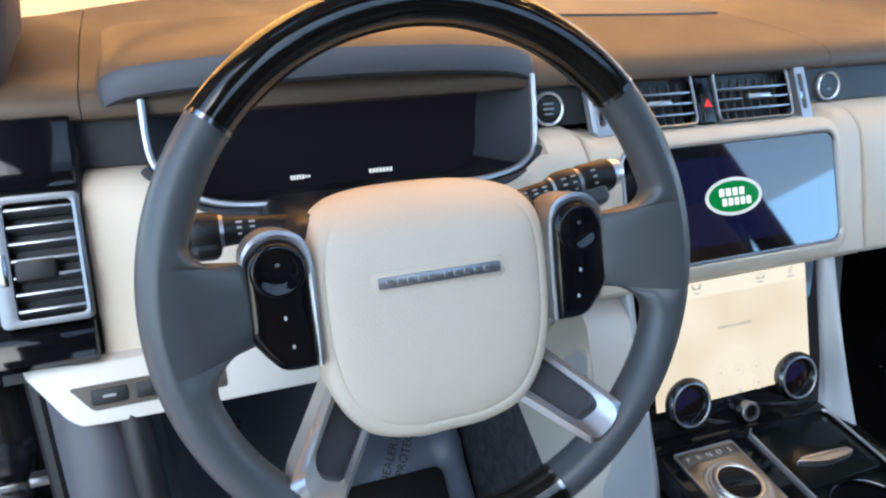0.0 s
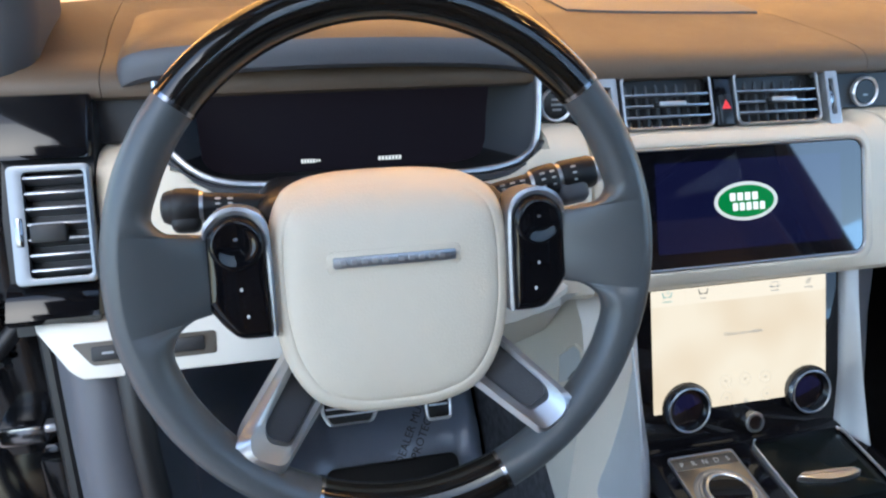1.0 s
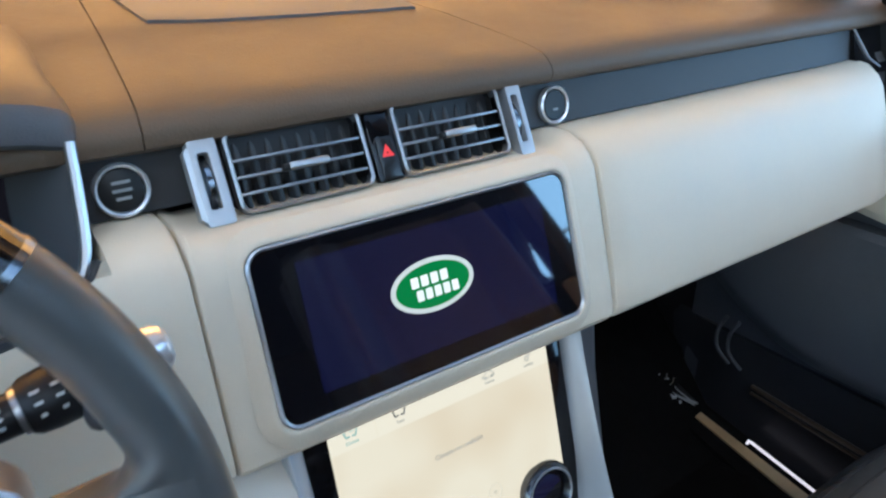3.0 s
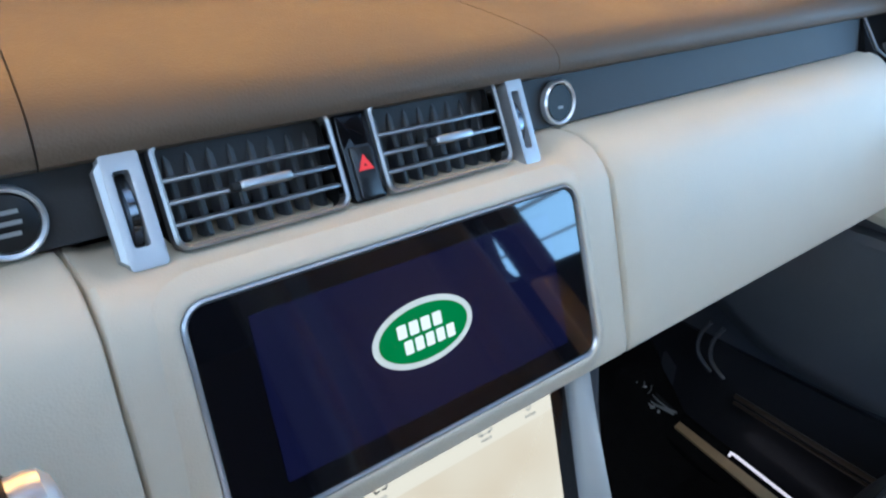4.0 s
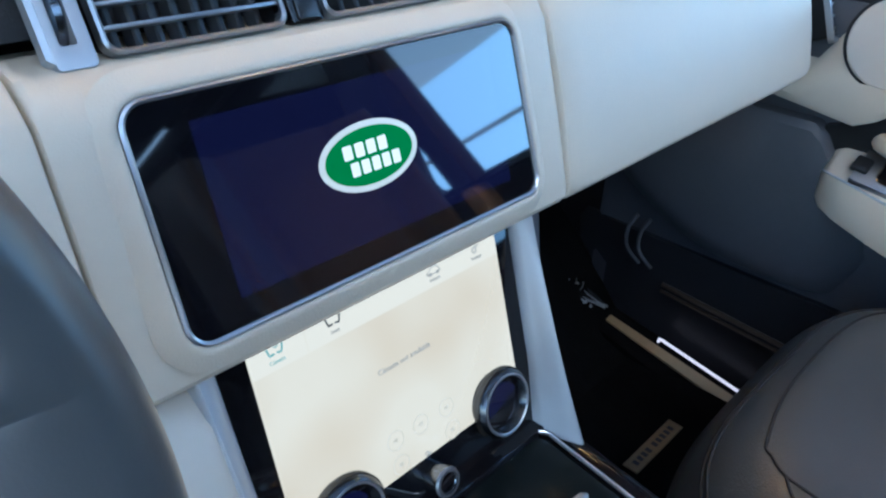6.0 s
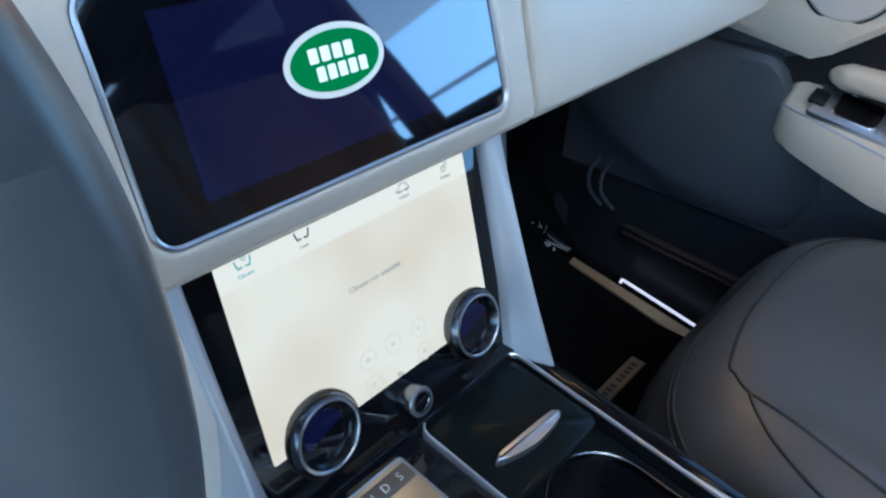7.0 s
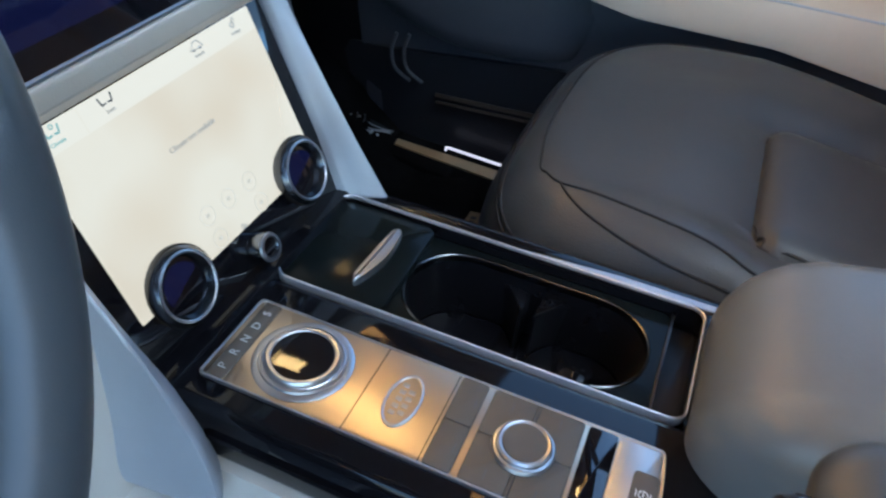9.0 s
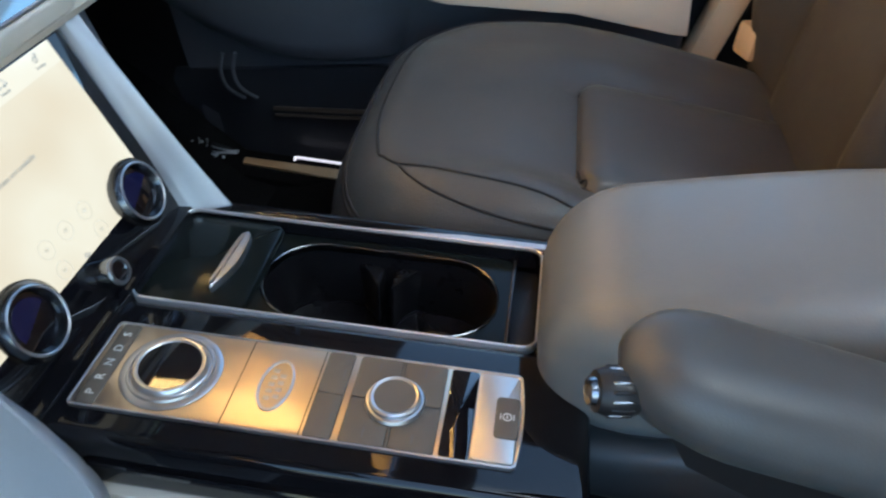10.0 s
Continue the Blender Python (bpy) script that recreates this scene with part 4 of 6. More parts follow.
def side_vent(m, s):
    """A tall vent at the dash's end; s mirrors it."""
    v = part("air_vent", ring(rrect(*((0.067, 0.104, 0.005, 5, 0.0055, 0.0015) if s > 0 else (0.078, 0.108, 0.005, 5))), rrect(0.050, 0.093 if s > 0 else 0.096, 0.004, 5, 0.009 * s, 0.0015 if s > 0 else 0), -0.004, 0.004, 0.001), VENT_FRAME if s > 0 else SILVER, dash, "tall satin-framed air vent", m)
    box = loft([[(x, y, z) for x, y in rrect(0.057, 0.097, 0.004, 5, 0.006 * s)] for z in (0.0, -0.045)], True)
    bmesh.ops.holes_fill(box, edges=[e for e in box.edges if e.is_boundary and e.verts[0].co.z < -0.04], sides=0)
    part("duct", box, BLACK_PLASTIC, v, "", m)
    slat = mesh_of("slat", rbox(0.050, 0.0030, 0.014, 0.001, 2), NICKEL)
    for k in range(7):
        piece("slat", slat, v, m @ pose(0.009 * s, -0.0405 + 0.0135 * k, -0.004, -24, 0, 0))
    part("tab", rbox(0.030, 0.017, 0.012, 0.003, 2, (0.002 * s, -0.006, 0.002)), BLACK_PLASTIC, v, "dark tab", m)
    part("thumb_wheel", rbox(0.007, 0.026, 0.006, 0.002, 2, (-0.0215 if s > 0 else 0.0305, -0.004, 0.003)), DARK_CHROME, v, "", m)


side_vent(pose(-0.0500, 0.6785, 0.8965, 68.5, 0, 0), 1)
side_vent(pose(1.494, 0.688, 0.869, 68, 0, 0) @ Matrix.Scale(1.2, 4, (0, 1, 0)), -1)
part("end_cap", slab([(0.78, 0.997), (0.748, 0.997), (0.738, 0.988), (0.708, 0.955), (0.706, 0.950), (0.72, 0.946), (0.78, 0.944)], -0.0885, -0.0125, 0.002), PIANO, dash, "gloss black upper end trim")
part("end_cap", slab([(0.72, 0.848), (0.663, 0.846), (0.652, 0.838), (0.642, 0.824), (0.648, 0.816), (0.72, 0.814)], -0.0885, -0.0125, 0.002), PIANO, dash, "gloss black lower end trim")
part("end_body", slab([(0.80, 0.996), (0.757, 0.99), (0.715, 0.94), (0.69, 0.90), (0.672, 0.84), (0.66, 0.80), (0.80, 0.78)], -0.0880, -0.0112), BLACK_PLASTIC, dash)
part("end_body", slab([(0.82, 0.996), (0.78, 0.99), (0.745, 0.94), (0.735, 0.90), (0.72, 0.84), (0.71, 0.80), (0.80, 0.78)], 1.459, 1.56), GREY_PLASTIC, dash)
part("dash_core", rbox(1.5, 0.33, 0.20, 0.02, 2, (CX, 1.005, 0.88)), BLACK_PLASTIC, dash, "black dashboard core")

# ---- upper touchscreen ----
GF = pose(0.6535, 0.6805, 0.8655, 70.6, 0, 0)
upper = thing("touchscreen", GF, "wide dark touchscreen in a silver frame on the cream dash", "touchscreen")
part("frame", ring(rrect(0.2984, 0.1329, 0.0156, 8, 0.002, -0.001), rrect(0.2922, 0.1267, 0.0124, 8, 0.002, -0.001), -0.006, 0.0042, 0.0012), SILVER, upper, "thin bright silver frame", GF)
rows = [[(x, y, z) for x, y in rrect(0.2988 + 2 * d, 0.1333 + 2 * d, 0.0158 + d, 8, 0.002, -0.001)] for d, z in ((0.0, -0.006), (0.0, 0.0032), (0.0010, 0.0042), (0.0026, 0.0044), (0.0050, 0.0036), (0.0085, 0.0018), (0.0120, -0.0002), (0.0150, -0.0022))]
part("bezel", loft(rows, True), CREAM, upper, "soft cream leather bezel", GF, 60)
part("glass", prism(rrect(0.2926, 0.1271, 0.0126, 6, 0.002, -0.001), -0.006, 0.003), BLACK_GLASS, upper, "black glass", GF)
part("display", prism(rrect(0.231, 0.098, 0.001, 2, 0.004, 0.0), 0.0030, 0.0033), LIT_NAVY, upper, "lit dark navy display", GF)
LX, LY = -0.0033, 0.0026
logo = part("logo_ring", prism(oval(0.0395, 0.0214, 56, LX, LY), 0.0033, 0.0036), LIT_RING, upper, "lit silver oval ring", GF)
part("logo_field", prism(oval(0.0350, 0.0176, 56, LX, LY), 0.0036, 0.0039), LIT_GREEN, logo, "lit green oval", GF)
for dx, dy, w in ((-0.003, 0.0052, 0.037), (0.003, -0.0058, 0.042)):
    for k in range(4 + (dy < 0)):
        n = 4 + (dy < 0)
        part("logo_bar", prism(rrect(w / n * 0.74, 0.0086, 0.0008, 2, LX + dx + (k - (n - 1) / 2) * w / n, LY + dy), 0.0039, 0.0041), LIT_WHITE, logo, "", GF)

# ---- lower touchscreen and centre stack ----
SF = pose(0.6615, 0.6555, 0.700, 72.8, 0, 0)
lower = thing("climate_screen", SF, "lower cream-lit touchscreen in gloss black surround with two rotary knobs", "touchscreen")
part("surround", prism(rrect(0.268, 0.215, 0.004, 3, -0.001, -0.023), -0.03, 0.0, 0.001), PIANO, lower, "gloss black surround", SF)
part("display", prism(rrect(0.2285, 0.1435, 0.0008, 2), 0.0, 0.0012), LIT_CREAM, lower, "lit cream display", SF)
part("tab_bar", prism(rrect(0.2275, 0.0180, 0.0005, 2, 0, 0.0624), 0.0012, 0.0014), LIT_TAB, lower, "", SF)
words("Climate not available", 0.0061, LIT_TEXT, lower, SF @ pose(0.0022, 0.0131, 0.0014))
for text, x in (("Climate", -0.0945), ("Seats", -0.0490), ("Vehicle", 0.0445), ("Settings", 0.0905)):
    words(text, 0.0038, LIT_TEXT if x > -0.09 else LIT_TEAL, lower, SF @ pose(x, 0.0588, 0.0016))
for x, m in ((-0.0945, LIT_TEAL), (-0.0490, LIT_DARK)):
    for side in (-1, 1):
        part("icon", prism(rrect(0.0013, 0.0052, 0.0004, 2), 0.0014, 0.0016), m, lower, "", SF @ pose(x + side * 0.0052, 0.0668, 0, 0, 0, -side * 14))
        part("icon", prism(rrect(0.0040, 0.0013, 0.0004, 2), 0.0014, 0.0016), m, lower, "", SF @ pose(x + side * 0.0028, 0.0640, 0, 0, 0, -side * 8))
part("icon", ring(oval(0.0017, 0.0017, 16, -0.0935, 0.0692), oval(0.0010, 0.0010, 16, -0.0935, 0.0692), 0.0014, 0.0016), LIT_TEAL, lower, "", SF)
car = smooth_loop([(-0.0062, 0.0632), (-0.0064, 0.0655), (-0.0040, 0.0665), (-0.0022, 0.0690), (0.0030, 0.0690), (0.0052, 0.0664), (0.0064, 0.0650), (0.0062, 0.0632)], 4)
thin = [(0.86 * x, 0.0658 + 0.80 * (y - 0.0658)) for x, y in car]
part("icon", ring([(0.0445 + x, y) for x, y in car], [(0.0445 + x, y) for x, y in thin], 0.0014, 0.0016), LIT_GREY, lower, "", SF)
for dx in (-0.0036, 0.0036):
    part("icon", prism(oval(0.0013, 0.0013, 12, 0.0445 + dx, 0.0632), 0.0014, 0.0016), LIT_GREY, lower, "", SF)
for dx, dy, r in ((0.0, 0.0, 0.0026), (0.0028, 0.0032, 0.0018)):
    part("icon", ring(oval(r, r, 18, 0.0895 + dx, 0.0650 + dy), oval(r * 0.6, r * 0.6, 18, 0.0895 + dx, 0.0650 + dy), 0.0014, 0.0016), LIT_TEXT, lower, "", SF)
part("icon", prism(rrect(0.0008, 0.0170, 0.0002, 2, -0.0720, 0.0624), 0.0014, 0.00145), LIT_CREAM, lower, "", SF)
for x, y in ((-0.0215, -0.0425), (0.0040, -0.0430), (0.0313, -0.0435), (-0.0209, -0.0632), (0.0331, -0.0645)):
    part("icon", ring(oval(0.0078, 0.0078, 32, x, y), oval(0.0072, 0.0072, 32, x, y), 0.0014, 0.0016), LIT_FAINT, lower, "", SF)
    part("icon", prism(rrect(0.0042, 0.0030, 0.0010, 3, x, y), 0.0013, 0.0015), LIT_FAINT, lower, "", SF)
part("icon", ring(oval(0.0020, 0.0020, 16, 0.0040, -0.0690), oval(0.0012, 0.0012, 16, 0.0040, -0.0690), 0.0014, 0.0016), LIT_GREY, lower, "", SF)
part("icon", prism(rrect(0.0050, 0.0010, 0.0003, 2), 0.0014, 0.0016), LIT_GREY, lower, "", SF @ pose(0.0062, -0.0705, 0, 0, 0, 20))


def knob(x, z):
    y = 0.6555 + 0.31 * (z - 0.70)
    m = pose(x, y, z, 72.8, 0, 0)
    k = part("rotary_knob", lathe([(0, 0), (0.0245, 0), (0.0245, 0.0065), (0.0290, 0.0070), (0.0298, 0.0085), (0.0300, 0.012), (0.0290, 0.015), (0.0265, 0.0180), (0.0235, 0.0180), (0.0225, 0.0160), (0.0205, 0.010), (0.0190, 0.0095), (0, 0.0095)], 64), KNOB, lower, "dark chrome rotary knob", m)
    part("rim", lathe([(0.0225, 0.0160), (0.0238, 0.0180), (0.0248, 0.0188), (0.0262, 0.0183), (0.0262, 0.0176), (0.0240, 0.0168), (0.0228, 0.0158)], 64), NICKEL, k, "thin satin nickel rim", m)
    part("knob_glass", lathe([(0, 0.0095), (0.0218, 0.0095), (0.0218, 0.0120), (0.012, 0.0128), (0, 0.0130)], 48), BLACK_GLASS, k, "black glass face", m)
    seg = [(0.0175 * math.cos(radians(a)), 0.0175 * math.sin(radians(a))) for a in range(20, 201, 12)]
    part("knob_display", prism(seg, 0.0110, 0.0132), LIT_NAVY, k, "lit navy display", m)
    ridge = mesh_of("ridge", rbox(0.0009, 0.0008, 0.0050, 0, 1), KNOB)
    for i in range(84):
        a = 2 * math.pi * i / 84
        piece("ridge", ridge, k, m @ pose(0.0299 * math.cos(a), 0.0299 * math.sin(a), 0.0115, 0, 0, math.degrees(a)))


knob(0.583, 0.638)
knob(0.743, 0.639)
m = pose(0.6690, 0.6280, 0.6120, 72.8, 0, 0)
vol = part("volume_knob", lathe([(0, 0), (0.0125, 0), (0.0125, 0.012), (0.0115, 0.0145), (0.0085, 0.015), (0.0075, 0.013), (0, 0.013)], 40), DARK_CHROME, lower, "small dark chrome knob", m)
part("rim", lathe([(0.0082, 0.0150), (0.0122, 0.0138), (0.0112, 0.0158), (0.0090, 0.0160)], 40), NICKEL, vol, "", m)
part("cap", lathe([(0, 0.0128), (0.0078, 0.0128), (0.0076, 0.0140), (0, 0.0143)], 32), BLACK_GLASS, vol, "black glass cap", m)


SX = 0.662


def blade(s):
    """The satin silver strip that frames the stack, with a full rounded foot; s = -1 on the driver's side."""
    keys = [(0.795, 0.678, 0.672, 0.137, 0.154), (0.74, 0.660, 0.648, 0.1355, 0.151), (0.66, 0.634, 0.610, 0.132, 0.149), (0.59, 0.610, 0.579, 0.125, 0.154), (0.562, 0.600, 0.568, 0.124, 0.158), (0.540, 0.594, 0.563, 0.124, 0.162), (0.522, 0.592, 0.565, 0.125, 0.163), (0.510, 0.594, 0.572, 0.127, 0.160), (0.503, 0.602, 0.586, 0.131, 0.151)]
    lo, hi = [Vector(k[:3]) for k in keys], [Vector((k[0], k[3], k[4])) for k in keys]
    rows = []
    for p, q in zip(smooth_line(lo, 5), smooth_line(hi, 5)):
        z, yi, yo, xi, xo = p.x, p.y, p.z, q.y, q.z
        a, b = SX + s * xi, SX + s * (xo - (0.003 + (0.795 - z) * 0.036 if s > 0 else 0))
        w = b - a
        face = [(a + s * 0.0006, yi + 0.003), (a + s * 0.0022, yi + 0.0004)]
        face += [(a + s * 0.0022 + (w - s * 0.0022) * f, yi + (yo - yi) * (1 - (1 - f) ** 1.5)) for f in (0.25, 0.5, 0.72, 0.88)]
        face += [(b - s * 0.0004, yo + 0.0016), (b + s * 0.0005, yo + 0.005)]
        rows.append([(a, yi + 0.07, z)] + [(x, y, z) for x, y in face] + [(b + s * 0.004, yo + 0.09, z)])
    return part("stack_blade", loft(rows, True, True), BLADE, console, "satin silver stack blade", None, 50)


# ---- centre console ----
CF = pose(0.65, 0.28, 0.549, 7.13, 0, 0)
console = thing("centre_console", pose(0.66, 0.45, 0.2), "gloss black centre console with brushed metal panel and cup holders", "centre console")


def cl(x, y):
    return x - 0.65, (y - 0.28) * 1.0077


def on_console(name, x0, x1, y0, y1, z0, z1, r, material, label="", owner=None, bev=0.0008):
    (a, c), (b, d) = cl(x0, y0), cl(x1, y1)
    return part(name, prism(rrect(b - a, d - c, r, 4, (a + b) / 2, (c + d) / 2), z0, z1, bev), material, owner or console, label, CF)


for s in (1, -1):
    blade(s)
    x0, x1 = sorted((SX + s * 0.143, SX + s * 0.205))
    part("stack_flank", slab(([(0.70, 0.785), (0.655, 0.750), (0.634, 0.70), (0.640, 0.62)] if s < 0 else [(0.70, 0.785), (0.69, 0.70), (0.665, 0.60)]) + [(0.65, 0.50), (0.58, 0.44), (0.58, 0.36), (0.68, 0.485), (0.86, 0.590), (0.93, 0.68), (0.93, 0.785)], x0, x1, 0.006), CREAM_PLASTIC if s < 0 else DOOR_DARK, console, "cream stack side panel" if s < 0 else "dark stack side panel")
    # the driver side takes the carpet with light put into its colour
    part("tunnel_side", slab([(1.18, 0.21), (0.10, 0.21), (0.10, 0.40), (0.56, 0.43), (1.18, 0.74)], x0 + 0.004, x1 - 0.004, 0.004), CARPET_IN_LIGHT if s < 0 else CARPET, console, "dark carpeted tunnel side")
pm = Matrix(((0, 0, -1, 0.4568), (-1, 0, 0, 0.672), (0, 1, 0, 0.685), (0, 0, 0, 1)))
HATCH = [(-0.036, -0.006), (0.006, 0.036), (0.026, 0.038), (0.034, 0.006), (-0.030, -0.042)]
hatch = part("side_hatch", ring(round_poly(HATCH, 0.006), round_poly(grown(HATCH, -0.004), 0.005), -0.002, 0.0022, 0.0006), CREAM_PLASTIC, console, "pale hatch on the stack side", pm)
part("hatch_floor", prism(round_poly(grown(HATCH, -0.0035), 0.005), -0.002, 0.0006), PALE, hatch, "pale grey recessed floor", pm)
# darker wedge across the hatch floor
part("hatch_catch", prism(round_poly([(-0.004, -0.018), (0.012, 0.004), (0.025, 0.010), (0.027, 0.000)], 0.002), 0.0, 0.0016, 0.0004), GREY_PLASTIC, hatch, "dark grey wedge on the recess floor", pm)
# black body round the tray opening
part("body", rbox(0.136, 0.40, 0.062, 0.010, 3, (-0.0515, 0.155, -0.031)), PIANO, console, "gloss black body", CF)
part("body", rbox(0.025, 0.40, 0.085, 0.009, 3, (0.1515, 0.155, -0.0425)), PIANO, console, "gloss black body", CF)
part("body", rbox(0.125, 0.05, 0.084, 0.002, 1, (0.0775, -0.0265, -0.0425)), PIANO, console, "gloss black body", CF)
part("body", rbox(0.125, 0.02, 0.084, 0.002, 1, (0.0775, 0.3475, -0.0425)), PIANO, console, "gloss black body", CF)
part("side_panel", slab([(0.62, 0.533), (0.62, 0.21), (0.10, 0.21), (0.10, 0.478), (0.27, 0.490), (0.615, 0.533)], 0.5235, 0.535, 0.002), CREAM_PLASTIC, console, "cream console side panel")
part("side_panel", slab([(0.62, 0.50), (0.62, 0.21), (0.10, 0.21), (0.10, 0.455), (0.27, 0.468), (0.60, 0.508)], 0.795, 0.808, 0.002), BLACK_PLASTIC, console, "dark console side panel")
part("stack_base", rbox(0.264, 0.06, 0.075, 0.004, 2, (0.664, 0.641, 0.558)), PIANO, console, "gloss black base of the stack")
part("side_trim", tube([(0.5285, 0.60, 0.560), (0.5285, 0.27, 0.519)], 0.0022, 6), PIANO, console)
part("chrome_line", tube([(0.8115, 0.62, 0.582), (0.8115, 0.27, 0.538)], 0.003, 6), KNOB, console, "smoked chrome side line")

# tray
TC = cl(0.7275, 0.4465)
part("tray_frame", ring(rrect(0.1254, 0.3394, 0.0130, 6, *TC), rrect(0.1222, 0.3362, 0.0114, 6, *TC), -0.006, 0.0026, 0.0006), BRIGHT_RING, console, "satin chrome tray frame", CF)
liner = loft([[(x, y, z) for x, y in rrect(0.1205, 0.3345, 0.010, 6, *TC)] for z in (0.0, -0.080)], True)
bmesh.ops.holes_fill(liner, edges=[e for e in liner.edges if e.is_boundary and e.verts[0].co.z < -0.07], sides=0)
part("tray", liner, PIANO, console, "black tray", CF)
lid = on_console("tray_lid", 0.6685, 0.7865, 0.5190, 0.6125, -0.012, -0.002, 0.011, LID, "gloss black tray lid", None, 0.0025)
leaf = smooth_loop([(0.0375, -0.252 + 0.523), (0.070, 0.262), (0.1065, 0.264), (0.111, 0.2705), (0.095, 0.2735), (0.060, 0.2755), (0.040, 0.276)], 5)
part("lid_handle", prism(leaf, -0.003, 0.006, 0.003, 3), SILVER, lid, "satin silver leaf handle", CF)
PC = cl(0.7275, 0.415)
part("cup_plate", ring(rrect(0.1190, 0.226, 0.010, 8, *PC), rrect(0.098, 0.208, 0.048, 8, PC[0], PC[1] + 0.002), -0.020, -0.013, 0.0), LID, console, "black cup holder plate", CF)
part("cup_rim", ring(rrect(0.101, 0.211, 0.049, 8, PC[0], PC[1] + 0.002), rrect(0.097, 0.207, 0.0475, 8, PC[0], PC[1] + 0.002), -0.018, -0.0115, 0.0008), KNOB, console, "dark chrome cup holder rim", CF)
for sy in (1, -1):
    arc = [(0.058 * math.cos(radians(a)), sy * (0.062 - 0.058 * math.sin(radians(a)))) for a in range(33, 70, 4)]
    fin = [(0.0485, sy * 0.0055)] + [(0.0485, arc[0][1])] + arc + [(arc[-1][0], sy * 0.0055)]
    part("cup_fin", prism([(PC[0] + x, PC[1] + 0.002 + y) for x, y in (fin if sy < 0 else fin[::-1])], -0.078, -0.030, 0.003, 3), WELL, console, "black cup holder fin", CF)
part("cup_puck", lathe([(0, -0.078), (0.016, -0.078), (0.016, -0.074), (0.014, -0.0725), (0, -0.0725)], 28), PIANO, console, "", CF @ pose(PC[0] + 0.020, PC[1] - 0.050, 0))
well = loft([[(x, y, z) for x, y in rrect(w, h, r, 8, PC[0], PC[1] + 0.002)] for w, h, r, z in ((0.0982, 0.2082, 0.048, -0.0135), (0.0975, 0.2075, 0.0475, -0.030), (0.090, 0.200, 0.044, -0.0785))], True)
part("cup_well", well, WELL, console, "black cup well", CF)
on_console("tray_divider", 0.669, 0.786, 0.3010, 0.3040, -0.03, -0.010, 0.001, SATIN_BLACK, "black divider")
on_console("tray_pocket", 0.6705, 0.7845, 0.2800, 0.3005, -0.035, -0.022, 0.003, BLACK_PLASTIC, "black rubber pocket liner")
rows = []
for i in range(13):
    y = 0.442 - 0.180 * i / 12
    w = 0.0012 + 0.0070 * min(1, i / 6)
    (a, c), (b, d) = cl(0.7918, y), cl(0.7918 + w, y)
    rows.append([(a, c, 0.0004), (a + 0.0008, c, 0.0012), (b - 0.0008, d, 0.0010), (b, d, 0.0002), (b, d, -0.004), (a, c, -0.004)])
part("tray_strip", loft(rows, True, True), PLATE, console, "satin silver strip beside the tray", CF)

# selector panel
P0, P1, PY0, PY1 = 0.5525, 0.6352, 0.2868, 0.6048
(pa, pc), (pb, pd) = cl(P0, PY0), cl(P1, PY1)


def panel_outline(d):
    """The panel's outline, its near end bowed; d is the inset."""
    near = [(pb - d - (pb - pa - 2 * d) * i / 8, pc + d - 0.0035 * math.sin(math.pi * i / 8)) for i in range(9)]
    return round_poly([(pb - d, pd - d), (pa + d, pd - d)] + near[::-1], 0.0045, 3)


panel = part("selector_panel", prism(panel_outline(0.0012), -0.002, 0.0026, 0.0004), BRUSHED, console, "brushed aluminium selector panel", CF)
part("panel_rim", ring(panel_outline(0.0), panel_outline(0.0017), -0.002, 0.0032, 0.0004), SILVER, panel, "thin bright panel rim", CF)
on_console("selector_strip", 0.5548, 0.6330, 0.5850, 0.5995, 0.0, 0.0032, 0.0022, BUTTON, "dark strip with gear letters", panel, 0.0005)
for k, c in enumerate("PRNDS"):
    words(c, 0.0094, PALE_MARK, panel, CF @ pose(*cl(0.5650 + 0.0143 * k, 0.5920), 0.0034), "letter")
DC = cl(0.5942, 0.5440)
dm = CF @ pose(DC[0], DC[1], 0.0026)
dial = part("gear_dial", lathe([(0, 0), (0.0368, 0), (0.0374, 0.0008), (0.0360, 0.0016), (0.0322, 0.0020), (0.0314, 0.0040), (0.0298, 0.0044), (0.0288, 0.0030), (0.0278, 0.0038), (0.0272, 0.0066), (0.0260, 0.0078), (0.0238, 0.0076), (0.0226, 0.0064), (0, 0.0060)], 80), SILVER, panel, "satin silver rotary gear dial", dm)
part("dial_glass", lathe([(0, 0.0058), (0.0230, 0.0058), (0.0228, 0.0066), (0.015, 0.0069), (0, 0.0070)], 56), DIAL_GLASS, dial, "black glass dial top", dm)
for y in (0.4928, 0.4362):
    on_console("joint", P0 + 0.002, P1 - 0.002, y - 0.0004, y + 0.0004, 0.002, 0.00275, 0.0001, INK, "", panel, 0)
EC = cl(0.5945, 0.4648)
part("emblem", ring(oval(0.0240, 0.0128, 40, *EC), oval(0.0216, 0.0106, 40, *EC), 0.002, 0.0036, 0.0004), SILVER, panel, "raised oval emblem", CF)
part("emblem_field", prism(oval(0.0216, 0.0108, 40, *EC), 0.002, 0.0029, 0.0), BRUSHED, panel, "satin emblem field", CF)
for k in range(9):
    part("emblem_bar", rbox(0.0036, 0.0046, 0.0010, 0.0004, 1), SILVER, panel, "", CF @ pose(EC[0] - 0.0125 + 0.0064 * (k % 5) + 0.002 * (k > 4), EC[1] + (0.0032 if k < 5 else -0.0032), 0.0029))
on_console("button_bed", 0.5542, 0.6336, 0.4134, 0.4338, 0.001, 0.0029, 0.003, INK, "dark gap round the buttons", panel, 0.0002)
